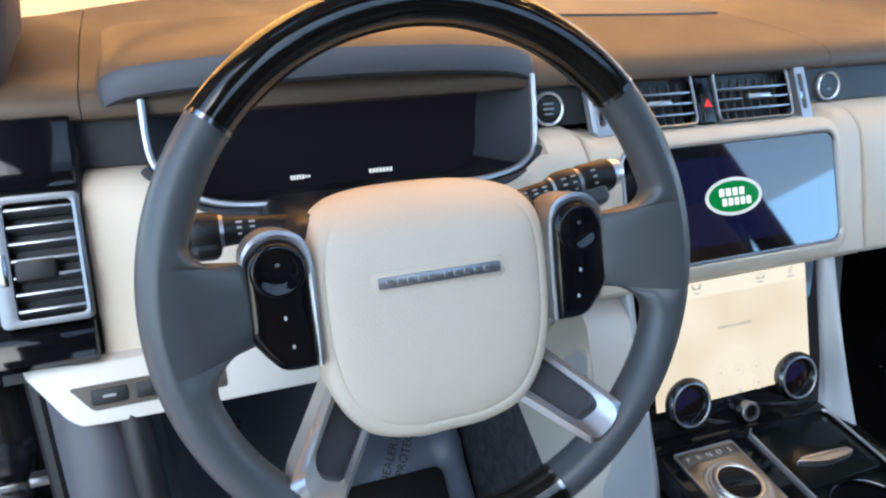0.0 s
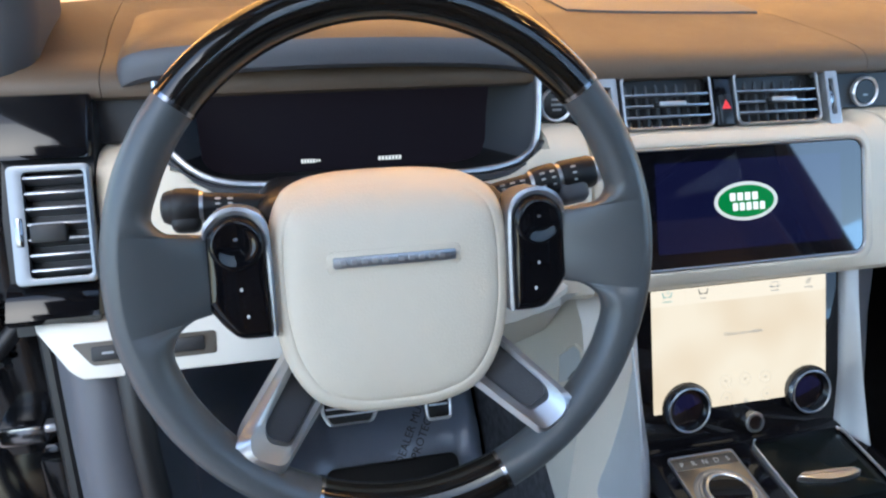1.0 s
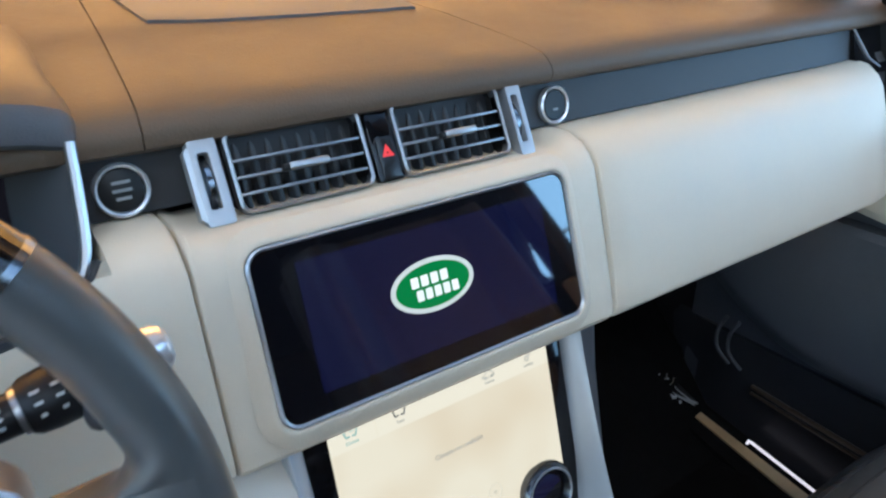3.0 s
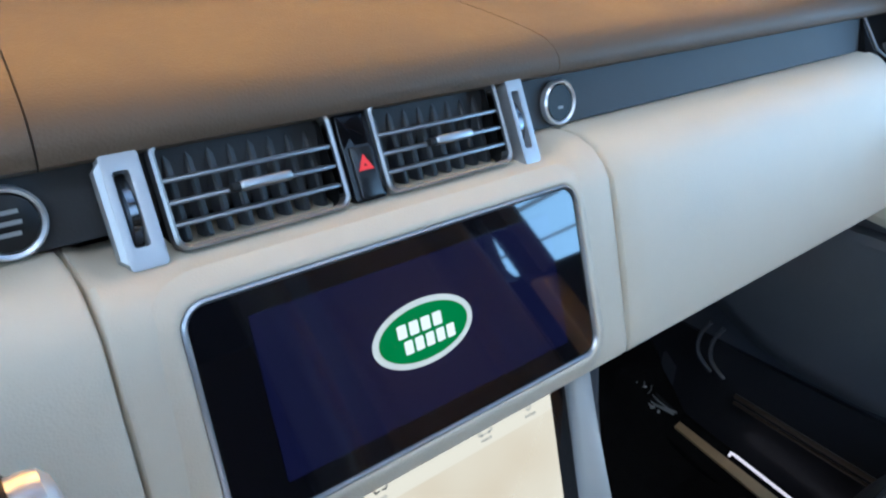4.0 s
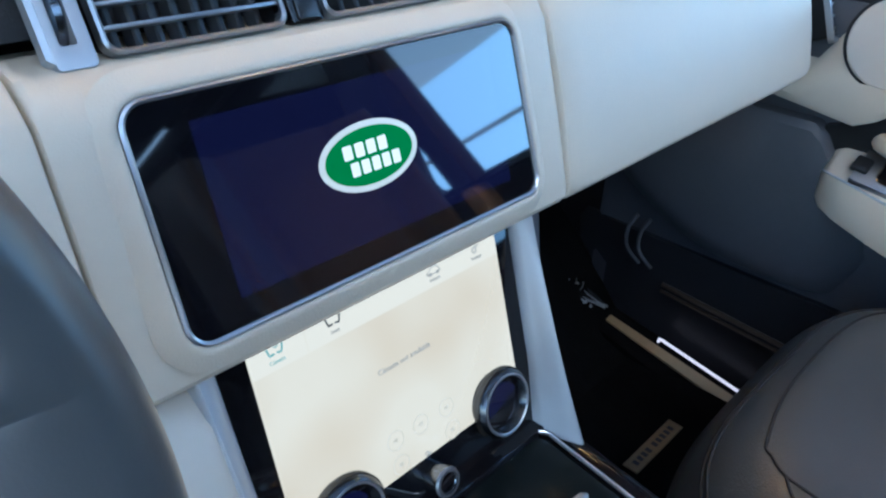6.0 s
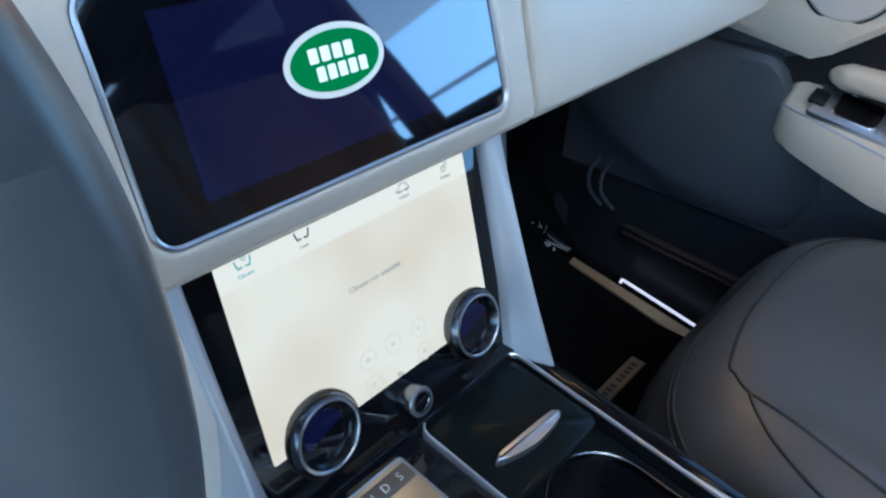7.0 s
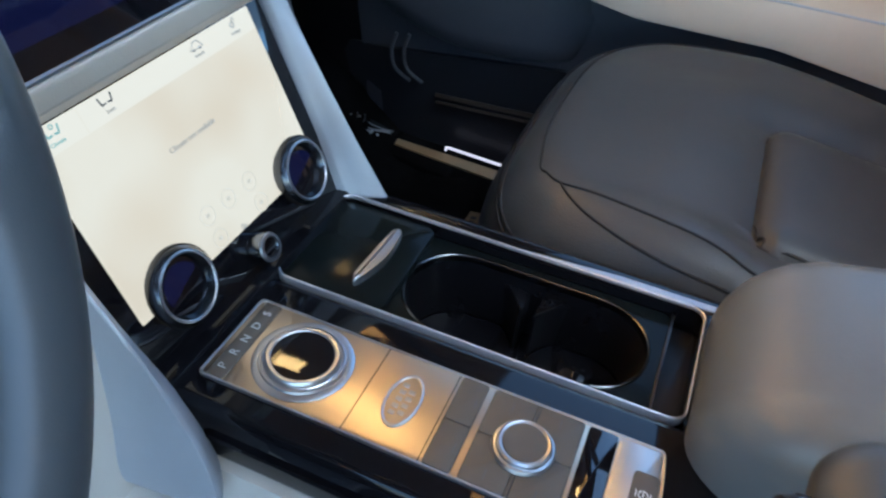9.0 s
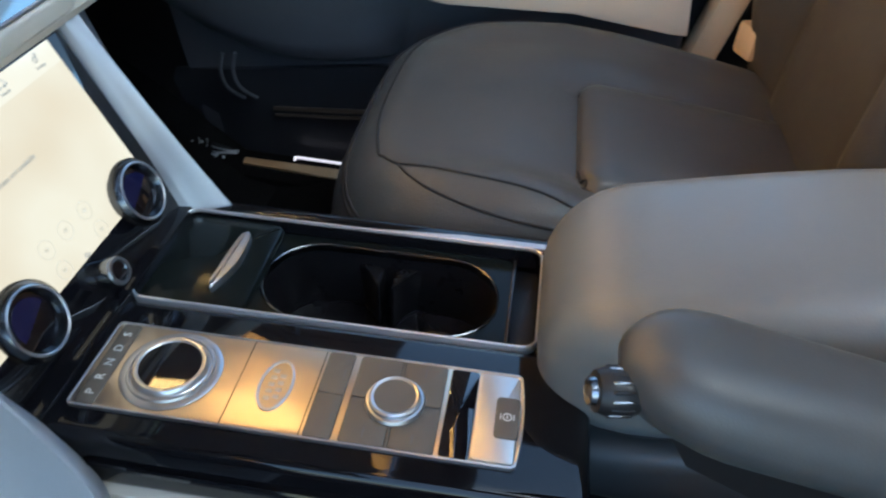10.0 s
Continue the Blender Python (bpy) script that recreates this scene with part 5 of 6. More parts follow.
for x0, x1 in ((0.5546, 0.5932), (0.5940, 0.6332)):
    on_console("button", x0, x1, 0.4138, 0.4334, 0.001, 0.0037, 0.0022, BUTTON, "taupe rubber button", panel, 0.0006)
    on_console("marking", (x0 + x1) / 2 - 0.004, (x0 + x1) / 2 + 0.004, 0.4175, 0.4181, 0.003, 0.0038, 0.0002, GREY_PLASTIC, "", panel, 0)
on_console("button_bed", 0.5538, 0.6332, 0.3424, 0.4088, 0.001, 0.0029, 0.003, INK, "dark gap round the buttons", panel, 0.0002)
for x0, x1, y0, y1 in ((0.5542, 0.5932, 0.3772, 0.4084), (0.5940, 0.6328, 0.3772, 0.4084), (0.5542, 0.5932, 0.3428, 0.3740), (0.5940, 0.6328, 0.3428, 0.3740)):
    on_console("button", x0, x1, y0, y1, 0.001, 0.0037, 0.0022, BUTTON, "taupe rubber button", panel, 0.0006)
    mx = (x0 + x1) / 2 + (0.010 if x1 > 0.6 else -0.010)
    on_console("marking", mx - 0.004, mx + 0.004, (y0 + y1) / 2 - 0.0004, (y0 + y1) / 2 + 0.0004, 0.003, 0.0039, 0.0002, GREY_PLASTIC, "", panel, 0)
for x0, x1 in ((0.5542, 0.5800), (0.6070, 0.6328)):
    on_console("button_web", x0, x1, 0.3748, 0.3764, 0.001, 0.0035, 0.0006, BUTTON, "", panel, 0.0002)
sc = cl(0.5936, 0.3760)
sm = CF @ pose(sc[0], sc[1], 0.003)
sd = part("terrain_dial", lathe([(0, 0), (0.0212, 0), (0.0218, 0.002), (0.0208, 0.0042), (0.0190, 0.0046), (0.0186, 0.0072), (0.0172, 0.0084), (0.0156, 0.0076), (0, 0.0072)], 60), SILVER, panel, "chrome-ringed terrain dial", sm)
part("dial_top", lathe([(0, 0.0070), (0.0156, 0.0070), (0.0150, 0.0080), (0, 0.0082)], 44), BUTTON, sd, "taupe dial top", sm)
on_console("slot", 0.5540, 0.6330, 0.3185, 0.3395, 0.001, 0.0029, 0.003, BLACK_GLASS, "gloss black slot", panel, 0.0004)
brake = on_console("brake_plate", 0.5550, 0.6318, 0.2880, 0.3178, 0.001, 0.0046, 0.003, BRIGHT_BRUSHED, "satin brake switch plate", panel, 0.0012)
key = on_console("brake_key", 0.5745, 0.6105, 0.2868, 0.3040, 0.002, 0.0060, 0.0035, BUTTON, "dark brake switch", brake, 0.0010)
bc = cl(0.5925, 0.2955)
part("marking", ring(oval(0.0034, 0.0034, 20, *bc), oval(0.0027, 0.0027, 20, *bc), 0.0060, 0.0063), WHITE_MARK, key, "", CF)
part("marking", rbox(0.0034, 0.0009, 0.0004, 0, 1, (bc[0], bc[1], 0.0062)), WHITE_MARK, key, "", CF)
for q in (-1, 1):
    part("marking", rbox(0.0050, 0.0007, 0.0004, 0, 1, (bc[0], bc[1] + q * 0.0048, 0.0062)), WHITE_MARK, key, "", CF)

# ---- armrest box ----
box = thing("armrest_box", pose(0.70, 0.0, 0.2), "slate leather armrest box on the console", "armrest")


def rounded_section(cx, w, z0, z1, r, y, n=5):
    return [(x, y, z) for x, z in rrect(w, z1 - z0, min(r, w * 0.49, (z1 - z0) * 0.49), n, cx, (z0 + z1) / 2)]


def lid_row(y):
    """Section of the lid: a full, rounded nose that rises and widens towards the back."""
    k = min(1, max(0.001, (0.277 - y) / 0.085))
    n = math.sqrt(1 - (1 - k) ** 2)
    back = max(0, min(1, (0.19 - y) / 0.19))
    w, z1 = 0.085 + 0.110 * n, 0.572 + 0.066 * n + 0.014 * math.sin(back * math.pi / 2)
    return rounded_section(0.70, w, 0.508 + 0.02 * (1 - n), z1, 0.030 * n + 0.006, y, 6)


rows = [lid_row(y) for y in (0.2768, 0.276, 0.2745, 0.272, 0.268, 0.262, 0.254, 0.244, 0.23, 0.21, 0.19, 0.15, 0.10, 0.05, 0.0, -0.15, -0.30)]
lid = part("lid", loft(rows, True, True), BOX_LEATHER, box, "slate leather lid, light from above put into its colour", None, 70)
for lift in (0.006, 0.0105):
    hem = []
    for y in (0.05, 0.10, 0.15, 0.19, 0.21, 0.23, 0.244, 0.254, 0.262, 0.268, 0.272, 0.2745, 0.276):
        row = lid_row(y)
        low = min(p[2] for p in row) + lift
        hem.append(Vector(min((p for p in row if p[0] < 0.70), key=lambda p: abs(p[2] - low))) + Vector((-0.0003, 0.0003, 0)))
    part("seam", tube(smooth_line(hem, 4), 0.0009, 6), PIPING, lid, "black sewn seam")
rows = [rounded_section(0.70, w, z0, 0.506, r, y) for y, w, z0, r in ((0.272, 0.11, 0.48, 0.012), (0.268, 0.15, 0.47, 0.016), (0.258, 0.180, 0.45, 0.02), (0.235, 0.192, 0.44, 0.02), (0.18, 0.196, 0.43, 0.02), (-0.33, 0.196, 0.43, 0.02))]
part("bin", loft(rows, True, True), ARM_LEATHER, box, "charcoal leather bin, shade put into its colour", None, 60)
part("plinth", rbox(0.19, 0.58, 0.26, 0.02, 2, (0.70, -0.05, 0.33)), BLACK_PLASTIC, box, "black plinth")


# ---- seats ----
def seat(cx, label, y_off=0.0):
    s = thing("leather_seat", pose(cx, 0.2 + y_off, 0.2), label, "seat", "front seats")
    W, Y0, D = 0.275, 0.25, 0.31

    def width(y):
        return W * (1 - 0.14 * min(1, max(0, (0.20 - y) / 0.30)) ** 1.2)

    def z_at(x, y):
        u, v = (x - cx) / width(y - y_off), (y - y_off - Y0) / D
        q = (abs(u) ** 4 + max(0, v) ** 4) ** 0.25
        z = 0.535 - 0.32 * max(0, 0.27 - (y - y_off)) ** 1.15 + 0.02 * max(0, v)
        z += 0.030 * max(0, (abs(u) - 0.55) / 0.45) ** 1.5 * (1 if v < 0.5 else max(0, 1 - (v - 0.5) * 2))
        # sewn-in insert with a rounded front corner, sunk between the bolsters
        qx, qy = abs(x - cx + 0.060) - 0.095, y - y_off - 0.218
        edge = math.hypot(max(qx, 0), max(qy, 0)) + min(max(qx, qy), 0) - 0.030
        fore = min(1, max(0, (y - y_off + 0.05) / 0.25))
        if edge < 0:
            k = max(0, 1 + edge / 0.034)
            z -= 0.015 * (1 - math.sqrt(max(0, 1 - k * k))) * fore - 0.004 * fore * (1 - k)
        else:
            z -= (0.015 * fore + 0.004) * math.exp(-((edge / 0.050) ** 2))
        if q > 0.70:
            k = min(1, (q - 0.70) / 0.30)
            z -= 0.13 * (1 - math.sqrt(max(0, 1 - k * k)))
        return z

    rows = []
    for i in range(118):
        y = -0.12 + 0.37 * i / 90 if i <= 90 else 0.25 + D * math.sin((i - 90) / 27 * math.pi / 2) ** 0.9
        w = width(y) * max(0.02, 1 - max(0, (y - Y0) / D) ** 4) ** 0.25
        row = [(cx + w * u, y + y_off, z_at(cx + w * u, y + y_off)) for u in [math.sin(math.pi / 2 * (k / 48 - 1)) for k in range(97)]]
        rows.append([(row[0][0], row[0][1], 0.25)] + row + [(row[-1][0], row[-1][1], 0.25)])
    part("cushion", loft(rows), SEAT_LEATHER, s, "espresso leather cushion", None, 70)

    def seam(pts, r=0.0017, lift=0.0002):
        path = [(x, y + y_off, z_at(x, y + y_off) + lift) for x, y, _ in smooth_line([(a, b, 0) for a, b in pts], 8)]
        part("seam", tube(path, r, 6), PIPING, s, "black piped seam")

    def around(q, t0, t1, n=14):
        out = []
        for i in range(n + 1):
            t = t0 + (t1 - t0) * i / n
            c, sn = math.cos(t), math.sin(t)
            out.append((cx + W * q * math.copysign(abs(c) ** 0.5, c), Y0 + D * q * abs(sn) ** 0.5))
        return out

    seam([(cx + dx, y) for dx, y in ((0.235, 0.30), (0.222, 0.40), (0.185, 0.462), (0.108, 0.489), (-0.047, 0.494), (-0.146, 0.478), (-0.166, 0.465), (-0.182, 0.446), (-0.191, 0.414), (-0.209, 0.351), (-0.222, 0.29), (-0.235, 0.244), (-0.240, 0.18), (-0.242, 0.0))])
    seam([(cx + dx, y) for dx, y in ((-0.182, 0.446), (-0.200, 0.433), (-0.222, 0.409), (-0.236, 0.380), (-0.245, 0.350), (-0.252, 0.31), (-0.256, 0.26))])
    for q in (0.860, 0.872):
        seam([around(q + 0.11 * max(0, (d - 85) / 70), math.radians(d), math.radians(d), 1)[0] for d in range(5, 162, 8)], 0.0021)
    seam([(cx + dx, y) for dx, y in ((0.066, -0.06), (0.066, 0.14), (0.065, 0.216), (0.055, 0.239), (0.035, 0.248), (-0.03, 0.2485), (-0.150, 0.248), (-0.174, 0.239), (-0.184, 0.216), (-0.185, -0.06))], 0.0016, -0.0006)
    if y_off == 0:
        part("side_cover", rbox(0.05, 0.035, 0.05, 0.008, 2), TAN_PLASTIC, s, "hinge cover, warm light put into its tan", pose(cx + 0.235, -0.005, 0.50, 10, 0, 20))
        part("buckle", rbox(0.05, 0.02, 0.03, 0.006, 2), TAN_PLASTIC, s, "belt anchor cover, warm light put into its tan", pose(cx + 0.25, -0.03, 0.44, 0, 10, 30))
    rows = []
    for i in range(26):
        h = i / 25
        c = Vector((cx, -0.03 + y_off - 0.20 * h, 0.44 + 0.66 * h))
        w = 0.265 * (1 - 0.12 * h - 0.35 * max(0, h - 0.8) ** 1.5)
        row = []
        for u in [math.sin(math.pi / 2 * (k / 16 - 1)) for k in range(33)]:
            d = 0.075 * max(0, (abs(u) - 0.5) / 0.5) ** 1.4 * min(1, 4 * h + 0.2) - 0.012 * math.exp(-(((abs(u) - 0.55) / 0.05) ** 2))
            roll = 0.09 * (1 - math.sqrt(max(0, 1 - max(0, (abs(u) - 0.82) / 0.18) ** 2)))
            row.append(c + Vector((w * u, 0.02 + d - roll + 0.02 * math.sin(math.pi * h), 0)))
        rows.append([(row[0].x, row[0].y - 0.10, row[0].z)] + [tuple(p) for p in row] + [(row[-1].x, row[-1].y - 0.10, row[-1].z)])
    part("backrest", loft(rows), SEAT_LEATHER, s, "espresso leather backrest", None, 70)
    part("back_shell", rbox(0.48, 0.05, 0.66, 0.02, 2), BLACK_PLASTIC, s, "black back shell", pose(cx, -0.23 + y_off, 0.76, 17, 0, 0))
    part("base", rbox(0.44, 0.50, 0.12, 0.02, 2, (cx, 0.18 + y_off, 0.262)), BLACK_PLASTIC, s, "black seat base")
    return s


seat(1.125, "espresso leather passenger seat with piped seams")
seat(0.19, "espresso leather driver seat", -0.16)

# folding armrest of the driver's seat
arm = thing("seat_armrest", pose(0.50, 0.0, 0.62), "charcoal leather folding armrest beside the driver seat", "armrest")
rows = []
for i in range(26):
    d = 0.5 * (i / 25) ** 2.2
    y, n = 0.227 - d, math.sqrt(1 - max(0, 1 - (d + 0.0006) / 0.055) ** 2)
    top, low = 0.7125 - 0.335 * max(0, d - 0.02) + 0.335 * max(0, d - 0.16), 0.650 - 0.36 * max(0, d - 0.03) + 0.36 * max(0, d - 0.16)
    c, h = (top + low) / 2 + 0.006 * (1 - n), (top - low) / 2 * (0.12 + 0.88 * n)
    rows.append(rounded_section(0.530, 0.080 * (0.12 + 0.88 * n), c - h, c + h, 0.032 * (0.12 + 0.88 * n), y, 7))
part("arm_pad", loft(rows, True, True), ARM_LEATHER, arm, "charcoal leather pad, shade put into its colour", None, 70)
part("bracket", slab([(0.205, 0.668), (0.19, 0.648), (0.10, 0.612), (-0.1, 0.56), (-0.1, 0.52), (0.12, 0.585), (0.19, 0.632)], 0.508, 0.548, 0.004), BLACK_PLASTIC, arm, "black bracket under the pad")
am = pose(0.514, 0.229, 0.682, -78, 0, 12) @ Matrix.Diagonal((0.6, 0.6, 0.9, 1))
adj = part("adjuster", lathe([(0, -0.012), (0.019, -0.012), (0.021, -0.008), (0.021, 0.006), (0.018, 0.012), (0, 0.014)], 30), BLACK_PLASTIC, arm, "ridged black adjuster with chrome face", am)
part("cap", lathe([(0, 0.012), (0.013, 0.012), (0.012, 0.016), (0, 0.018)], 24), DARK_CHROME, adj, "", am)
for k in range(16):
    a = 2 * math.pi * k / 16
    part("ridge", rbox(0.0035, 0.003, 0.014, 0.001, 1), DARK_CHROME if k % 2 else BLACK_PLASTIC, adj, "", am @ pose(0.0205 * math.cos(a), 0.0205 * math.sin(a), -0.001, 0, 0, math.degrees(a)))

# ---- passenger door ----
door = thing("side_door", pose(1.5, 0.45, 0.25), "closed passenger door with cream armrest and charcoal lower trim", "door")
part("panel", rbox(0.05, 0.90, 0.62, 0.01, 2, (1.497, 0.53, 0.555)), DOOR_DARK, door, "charcoal door panel")
rows = []
for y in span(0.085, 0.95, 0.025):
    b = 0.711 + 0.136 * (y - 0.596) if y > 0.596 else min(0.80, 0.711 + 0.79 * (0.596 - y))
    d = 0.075 * min(1, max(0, (y - 0.64) / 0.03))
    rows.append([(1.53, y, 0.865 - d), (1.495, y, 0.87 - d), (1.475, y, 0.862 - d), (1.458, y, 0.83 - 0.8 * d), (1.444, y, 0.77 - 0.3 * d), (1.4405, y, b + 0.012), (1.446, y, b), (1.52, y, b)])
part("upper_trim", loft(rows, True, True), CREAM, door, "cream leather upper trim")
part("pull_recess", slab([(0.09, 0.58), (0.63, 0.60), (0.64, 0.70), (0.60, 0.715), (0.50, 0.80), (0.09, 0.82)], 1.458, 1.49, 0.004), BLACK_PLASTIC, door, "black recess behind the grab handle")
rows = []
for y in span(0.53, 0.97, 0.02):
    e = 0.05 * max(0, (0.625 - y) / 0.10) ** 1.6
    low = 0.44 + 0.10 * max(0, (y - 0.70) / 0.25) ** 2 + 0.5 * max(0, 0.57 - y)
    top = 0.705 if y > 0.64 else 0.705 - 1.5 * (0.64 - y)
    rows.append([(1.50, y, top), (1.446 + e, y, top - 0.002), (1.437 + e, y, top - 0.012), (1.430 + e, y, 0.5 * (top + low) + 0.02), (1.436 + e, y, low + 0.04), (1.448 + e, y, low + 0.008), (1.458 + e, y, low), (1.50, y, low - 0.005)])
part("lower_trim", loft(rows, True, True), DOOR_DARK, door, "charcoal lower trim")
rows = []
for y, zt, zb, xi, r in ((0.622, 0.640, 0.618, 1.445, 0.004), (0.617, 0.650, 0.606, 1.425, 0.008), (0.605, 0.656, 0.598, 1.408, 0.012), (0.58, 0.656, 0.590, 1.396, 0.014), (0.53, 0.648, 0.576, 1.388, 0.015), (0.46, 0.636, 0.557, 1.383, 0.016), (0.36, 0.622, 0.546, 1.380, 0.018), (0.26, 0.612, 0.535, 1.380, 0.018), (0.11, 0.592, 0.495, 1.385, 0.018), (0.085, 0.59, 0.49, 1.395, 0.012)):
    rows.append([(1.49, y, zt + 0.036), (1.47, y, zt + 0.027), (xi + r, y, zt), (xi + 0.3 * r, y, zt - 0.3 * r), (xi, y, zt - r), (xi + 0.002, y, zb + r), (xi + 0.3 * r, y, zb + 0.3 * r), (xi + r, y, zb), (1.49, y, zb - 0.004)])
rest = part("armrest", loft(rows, True, True), CREAM, door, "cream leather armrest")
# Piping kept pale: the highlight along the armrest's edge is put into it
part("edge_seam", tube([r[3] for r in rows], 0.0018, 6), PALE, rest, "edge piping, the edge's highlight put into its pale colour")
pm = Matrix.Translation((1.434, 0.515, 0.6600)) @ Euler((radians(9.5), radians(-19), 0)).to_matrix().to_4x4()
pl = part("switch_plate", prism(rrect(0.074, 0.125, 0.006, 4), -0.004, 0.0035, 0.001), SILVER, rest, "satin silver switch plate", pm)
part("pocket", prism(rrect(0.052, 0.055, 0.010, 4, 0.002, 0.006), 0.0, 0.0042), PIANO, pl, "gloss black recess", pm)
part("pocket_rim", ring(rrect(0.056, 0.059, 0.011, 4, 0.002, 0.006), rrect(0.052, 0.055, 0.010, 4, 0.002, 0.006), 0.0, 0.0052, 0.0006), CHROME, pl, "", pm)
part("switch_cap", rbox(0.03, 0.022, 0.008, 0.003, 2), BLACK_PLASTIC, pl, "black window switch", pm @ pose(-0.004, 0.058, 0.004))
rows = []
for y, w, z in ((0.575, 0.012, 0.698), (0.568, 0.026, 0.700), (0.55, 0.036, 0.702), (0.50, 0.042, 0.702), (0.42, 0.044, 0.698), (0.25, 0.044, 0.69), (0.12, 0.044, 0.685)):
    rows.append([(x, y, q) for x, q in rrect(w, 0.034 if w > 0.03 else w * 0.8, min(0.014, w * 0.4), 5, 1.462 - w / 2, z)])
part("grab_handle", loft(rows, True, True), CREAM, door, "cream leather grab handle")
sp = pose(1.449, 0.585, 0.826, 90, 0, -90)
part("speaker", lathe([(0, 0), (0.058, 0), (0.058, 0.004), (0.056, 0.006), (0, 0.008)], 48), CREAM_PLASTIC, door, "round cream speaker cover", sp)
part("speaker_ring", lathe([(0.0585, -0.002), (0.062, -0.002), (0.062, 0.005), (0.0585, 0.005)], 48), INK, door, "dark speaker ring", sp)
part("pocket_rail", tube([(1.458, 0.82, 0.346), (1.455, 0.30, 0.318)], 0.0045, 8), POCKET_RAIL, door, "dark bronze pocket rail")
part("pocket_rail", tube([(1.458, 0.82, 0.332), (1.455, 0.30, 0.304)], 0.0030, 8), POCKET_RAIL, door, "dark bronze pocket rail")
rows = []
for y in span(0.085, 1.05, 0.05):
    f = max(0, (y - 0.86) / 0.19)
    x = 1.462 + 0.03 * f * f
    rows.append([(1.50, y, 0.43), (x, y, 0.425), (x - 0.004, y, 0.40), (x - 0.002, y, 0.355), (x + 0.004, y, 0.33), (x + 0.004, y, 0.15), (1.50, y, 0.14)])
part("lower_panel", loft(rows, True, True), POCKET, door, "black door pocket")
for y0 in (0.893, 0.868):
    part("pocket_rib", tube(smooth_line([(1.452, y0 - 0.004, 0.462), (1.449, y0 + 0.008, 0.430), (1.449, y0 + 0.004, 0.395), (1.452, y0 - 0.024, 0.370)], 6), 0.0035, 8), DOOR_DARK, door, "curved rib at the pocket's end")
part("window_frame", ring([(a, b) for a, b in rrect(1.12, 0.63, 0.03, 4, 0.21, 1.175)], [(a, b) for a, b in rrect(0.98, 0.54, 0.05, 4, 0.22, 1.142)], 1.478, 1.515), BLACK_PLASTIC, door, "black window frame", Matrix(((0, 0, 1, 0), (1, 0, 0, 0), (0, 1, 0, 0), (0, 0, 0, 1))))

# sill of the passenger side
sill = thing("door_sill", pose(1.44, 0.6, 0.2), "dark door sill with metal tread plate and lit strip", "sill")
def sill_edges(y):
    d = 0.895 - max(y, 0.40)
    return 0.243 - 0.255 * d, 0.251 - 0.152 * d


rows = [[(1.396, y, a - 0.004), (1.434, y, b - 0.004), (1.505, y, b - 0.004), (1.505, y, 0.0), (1.396, y, 0.0)] for y in span(-0.5, 0.97, 0.05) for a, b in (sill_edges(y),)]
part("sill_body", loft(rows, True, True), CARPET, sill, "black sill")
rows = [[(1.419, y, a + 0.58 * (b - a) + 0.001), (1.425, y, a + 0.76 * (b - a) + 0.0015), (1.434, y, b + 0.001), (1.434, y, b - 0.003), (1.419, y, a + 0.58 * (b - a) - 0.003)] for y in span(0.30, 0.895, 0.05) for a, b in (sill_edges(y),)]
part("tread_plate", loft(rows, True, True), TREAD, sill, "brushed metal tread plate")
part("end_bracket", rbox(0.024, 0.030, 0.006, 0.002, 2), TREAD, sill, "tan end bracket", pose(1.421, 0.632, 0.203, -10, 15, 0))
part("bolt", lathe([(0, 0), (0.006, 0), (0.006, 0.003), (0.003, 0.004), (0, 0.004)], 14), SILVER, sill, "", pose(1.421, 0.634, 0.206, -10, 15, 0))
part("light_strip", tube([(1.432, 0.792, 0.246), (1.439, 0.794, 0.248), (1.4395, 0.787, 0.2475), (1.439, 0.45, 0.193)], 0.0028, 8), LIT_STRIP, sill, "lit white strip")

# cables by the bulkhead
cable = thing("cable_bundle", pose(1.405, 0.95, 0.29), "small bundle of dark cables with bare metal clips", "cables")
random.seed(11)
for k in range(10):
    dx = [random.uniform(-0.014, 0.014) for _ in range(5)]
    path = [(1.386 + dx[0], 1.020, 0.328 + 0.4 * dx[1]), (1.398 + dx[1], 0.990, 0.312 + 0.5 * dx[4]), (1.408 + dx[2], 0.970, 0.300 + 0.8 * dx[0]), (1.416 + dx[3], 0.942, 0.282 + 0.3 * dx[2]), (1.430 + 0.5 * dx[4], 0.905, 0.266)]
    part("cable", tube(smooth_line(path, 5), 0.0012 + 0.0007 * (k % 3), 7), SILVER if k % 4 == 0 else BLACK_PLASTIC, cable, "bare metal braid" if k % 4 == 0 else "")
for k in range(3):
    c = Vector((1.404 + 0.006 * k, 0.978 - 0.012 * k, 0.303 - 0.006 * k))
    part("cable", tube([c + Vector((0.011 * math.cos(a), 0.004 * math.sin(2 * a), 0.011 * math.sin(a))) for a in [2 * math.pi * i / 20 for i in range(19)]], 0.0011, 6), SILVER, cable, "bare metal loop")
for k in range(9):
    part("clip", rbox(0.007 + 0.004 * random.random(), 0.006, 0.003, 0.001, 1), BRIGHT_RING, cable, "bare metal clip", pose(1.404 + random.uniform(-0.014, 0.014), 0.974 - 0.006 * k, 0.304 - 0.004 * k + random.uniform(-0.006, 0.008), 40 * k, 20, 70 * k))

# floor mats
mat_p = thing("floor_mat", pose(1.22, 0.72, 0.2), "black carpet mat with a metal name plate", "mat", "floor mats")
part("carpet", prism(rrect(0.44, 0.60, 0.04, 4, 1.20, 0.68), 0.2005, 0.208, 0.002), CARPET, mat_p, "black carpet")
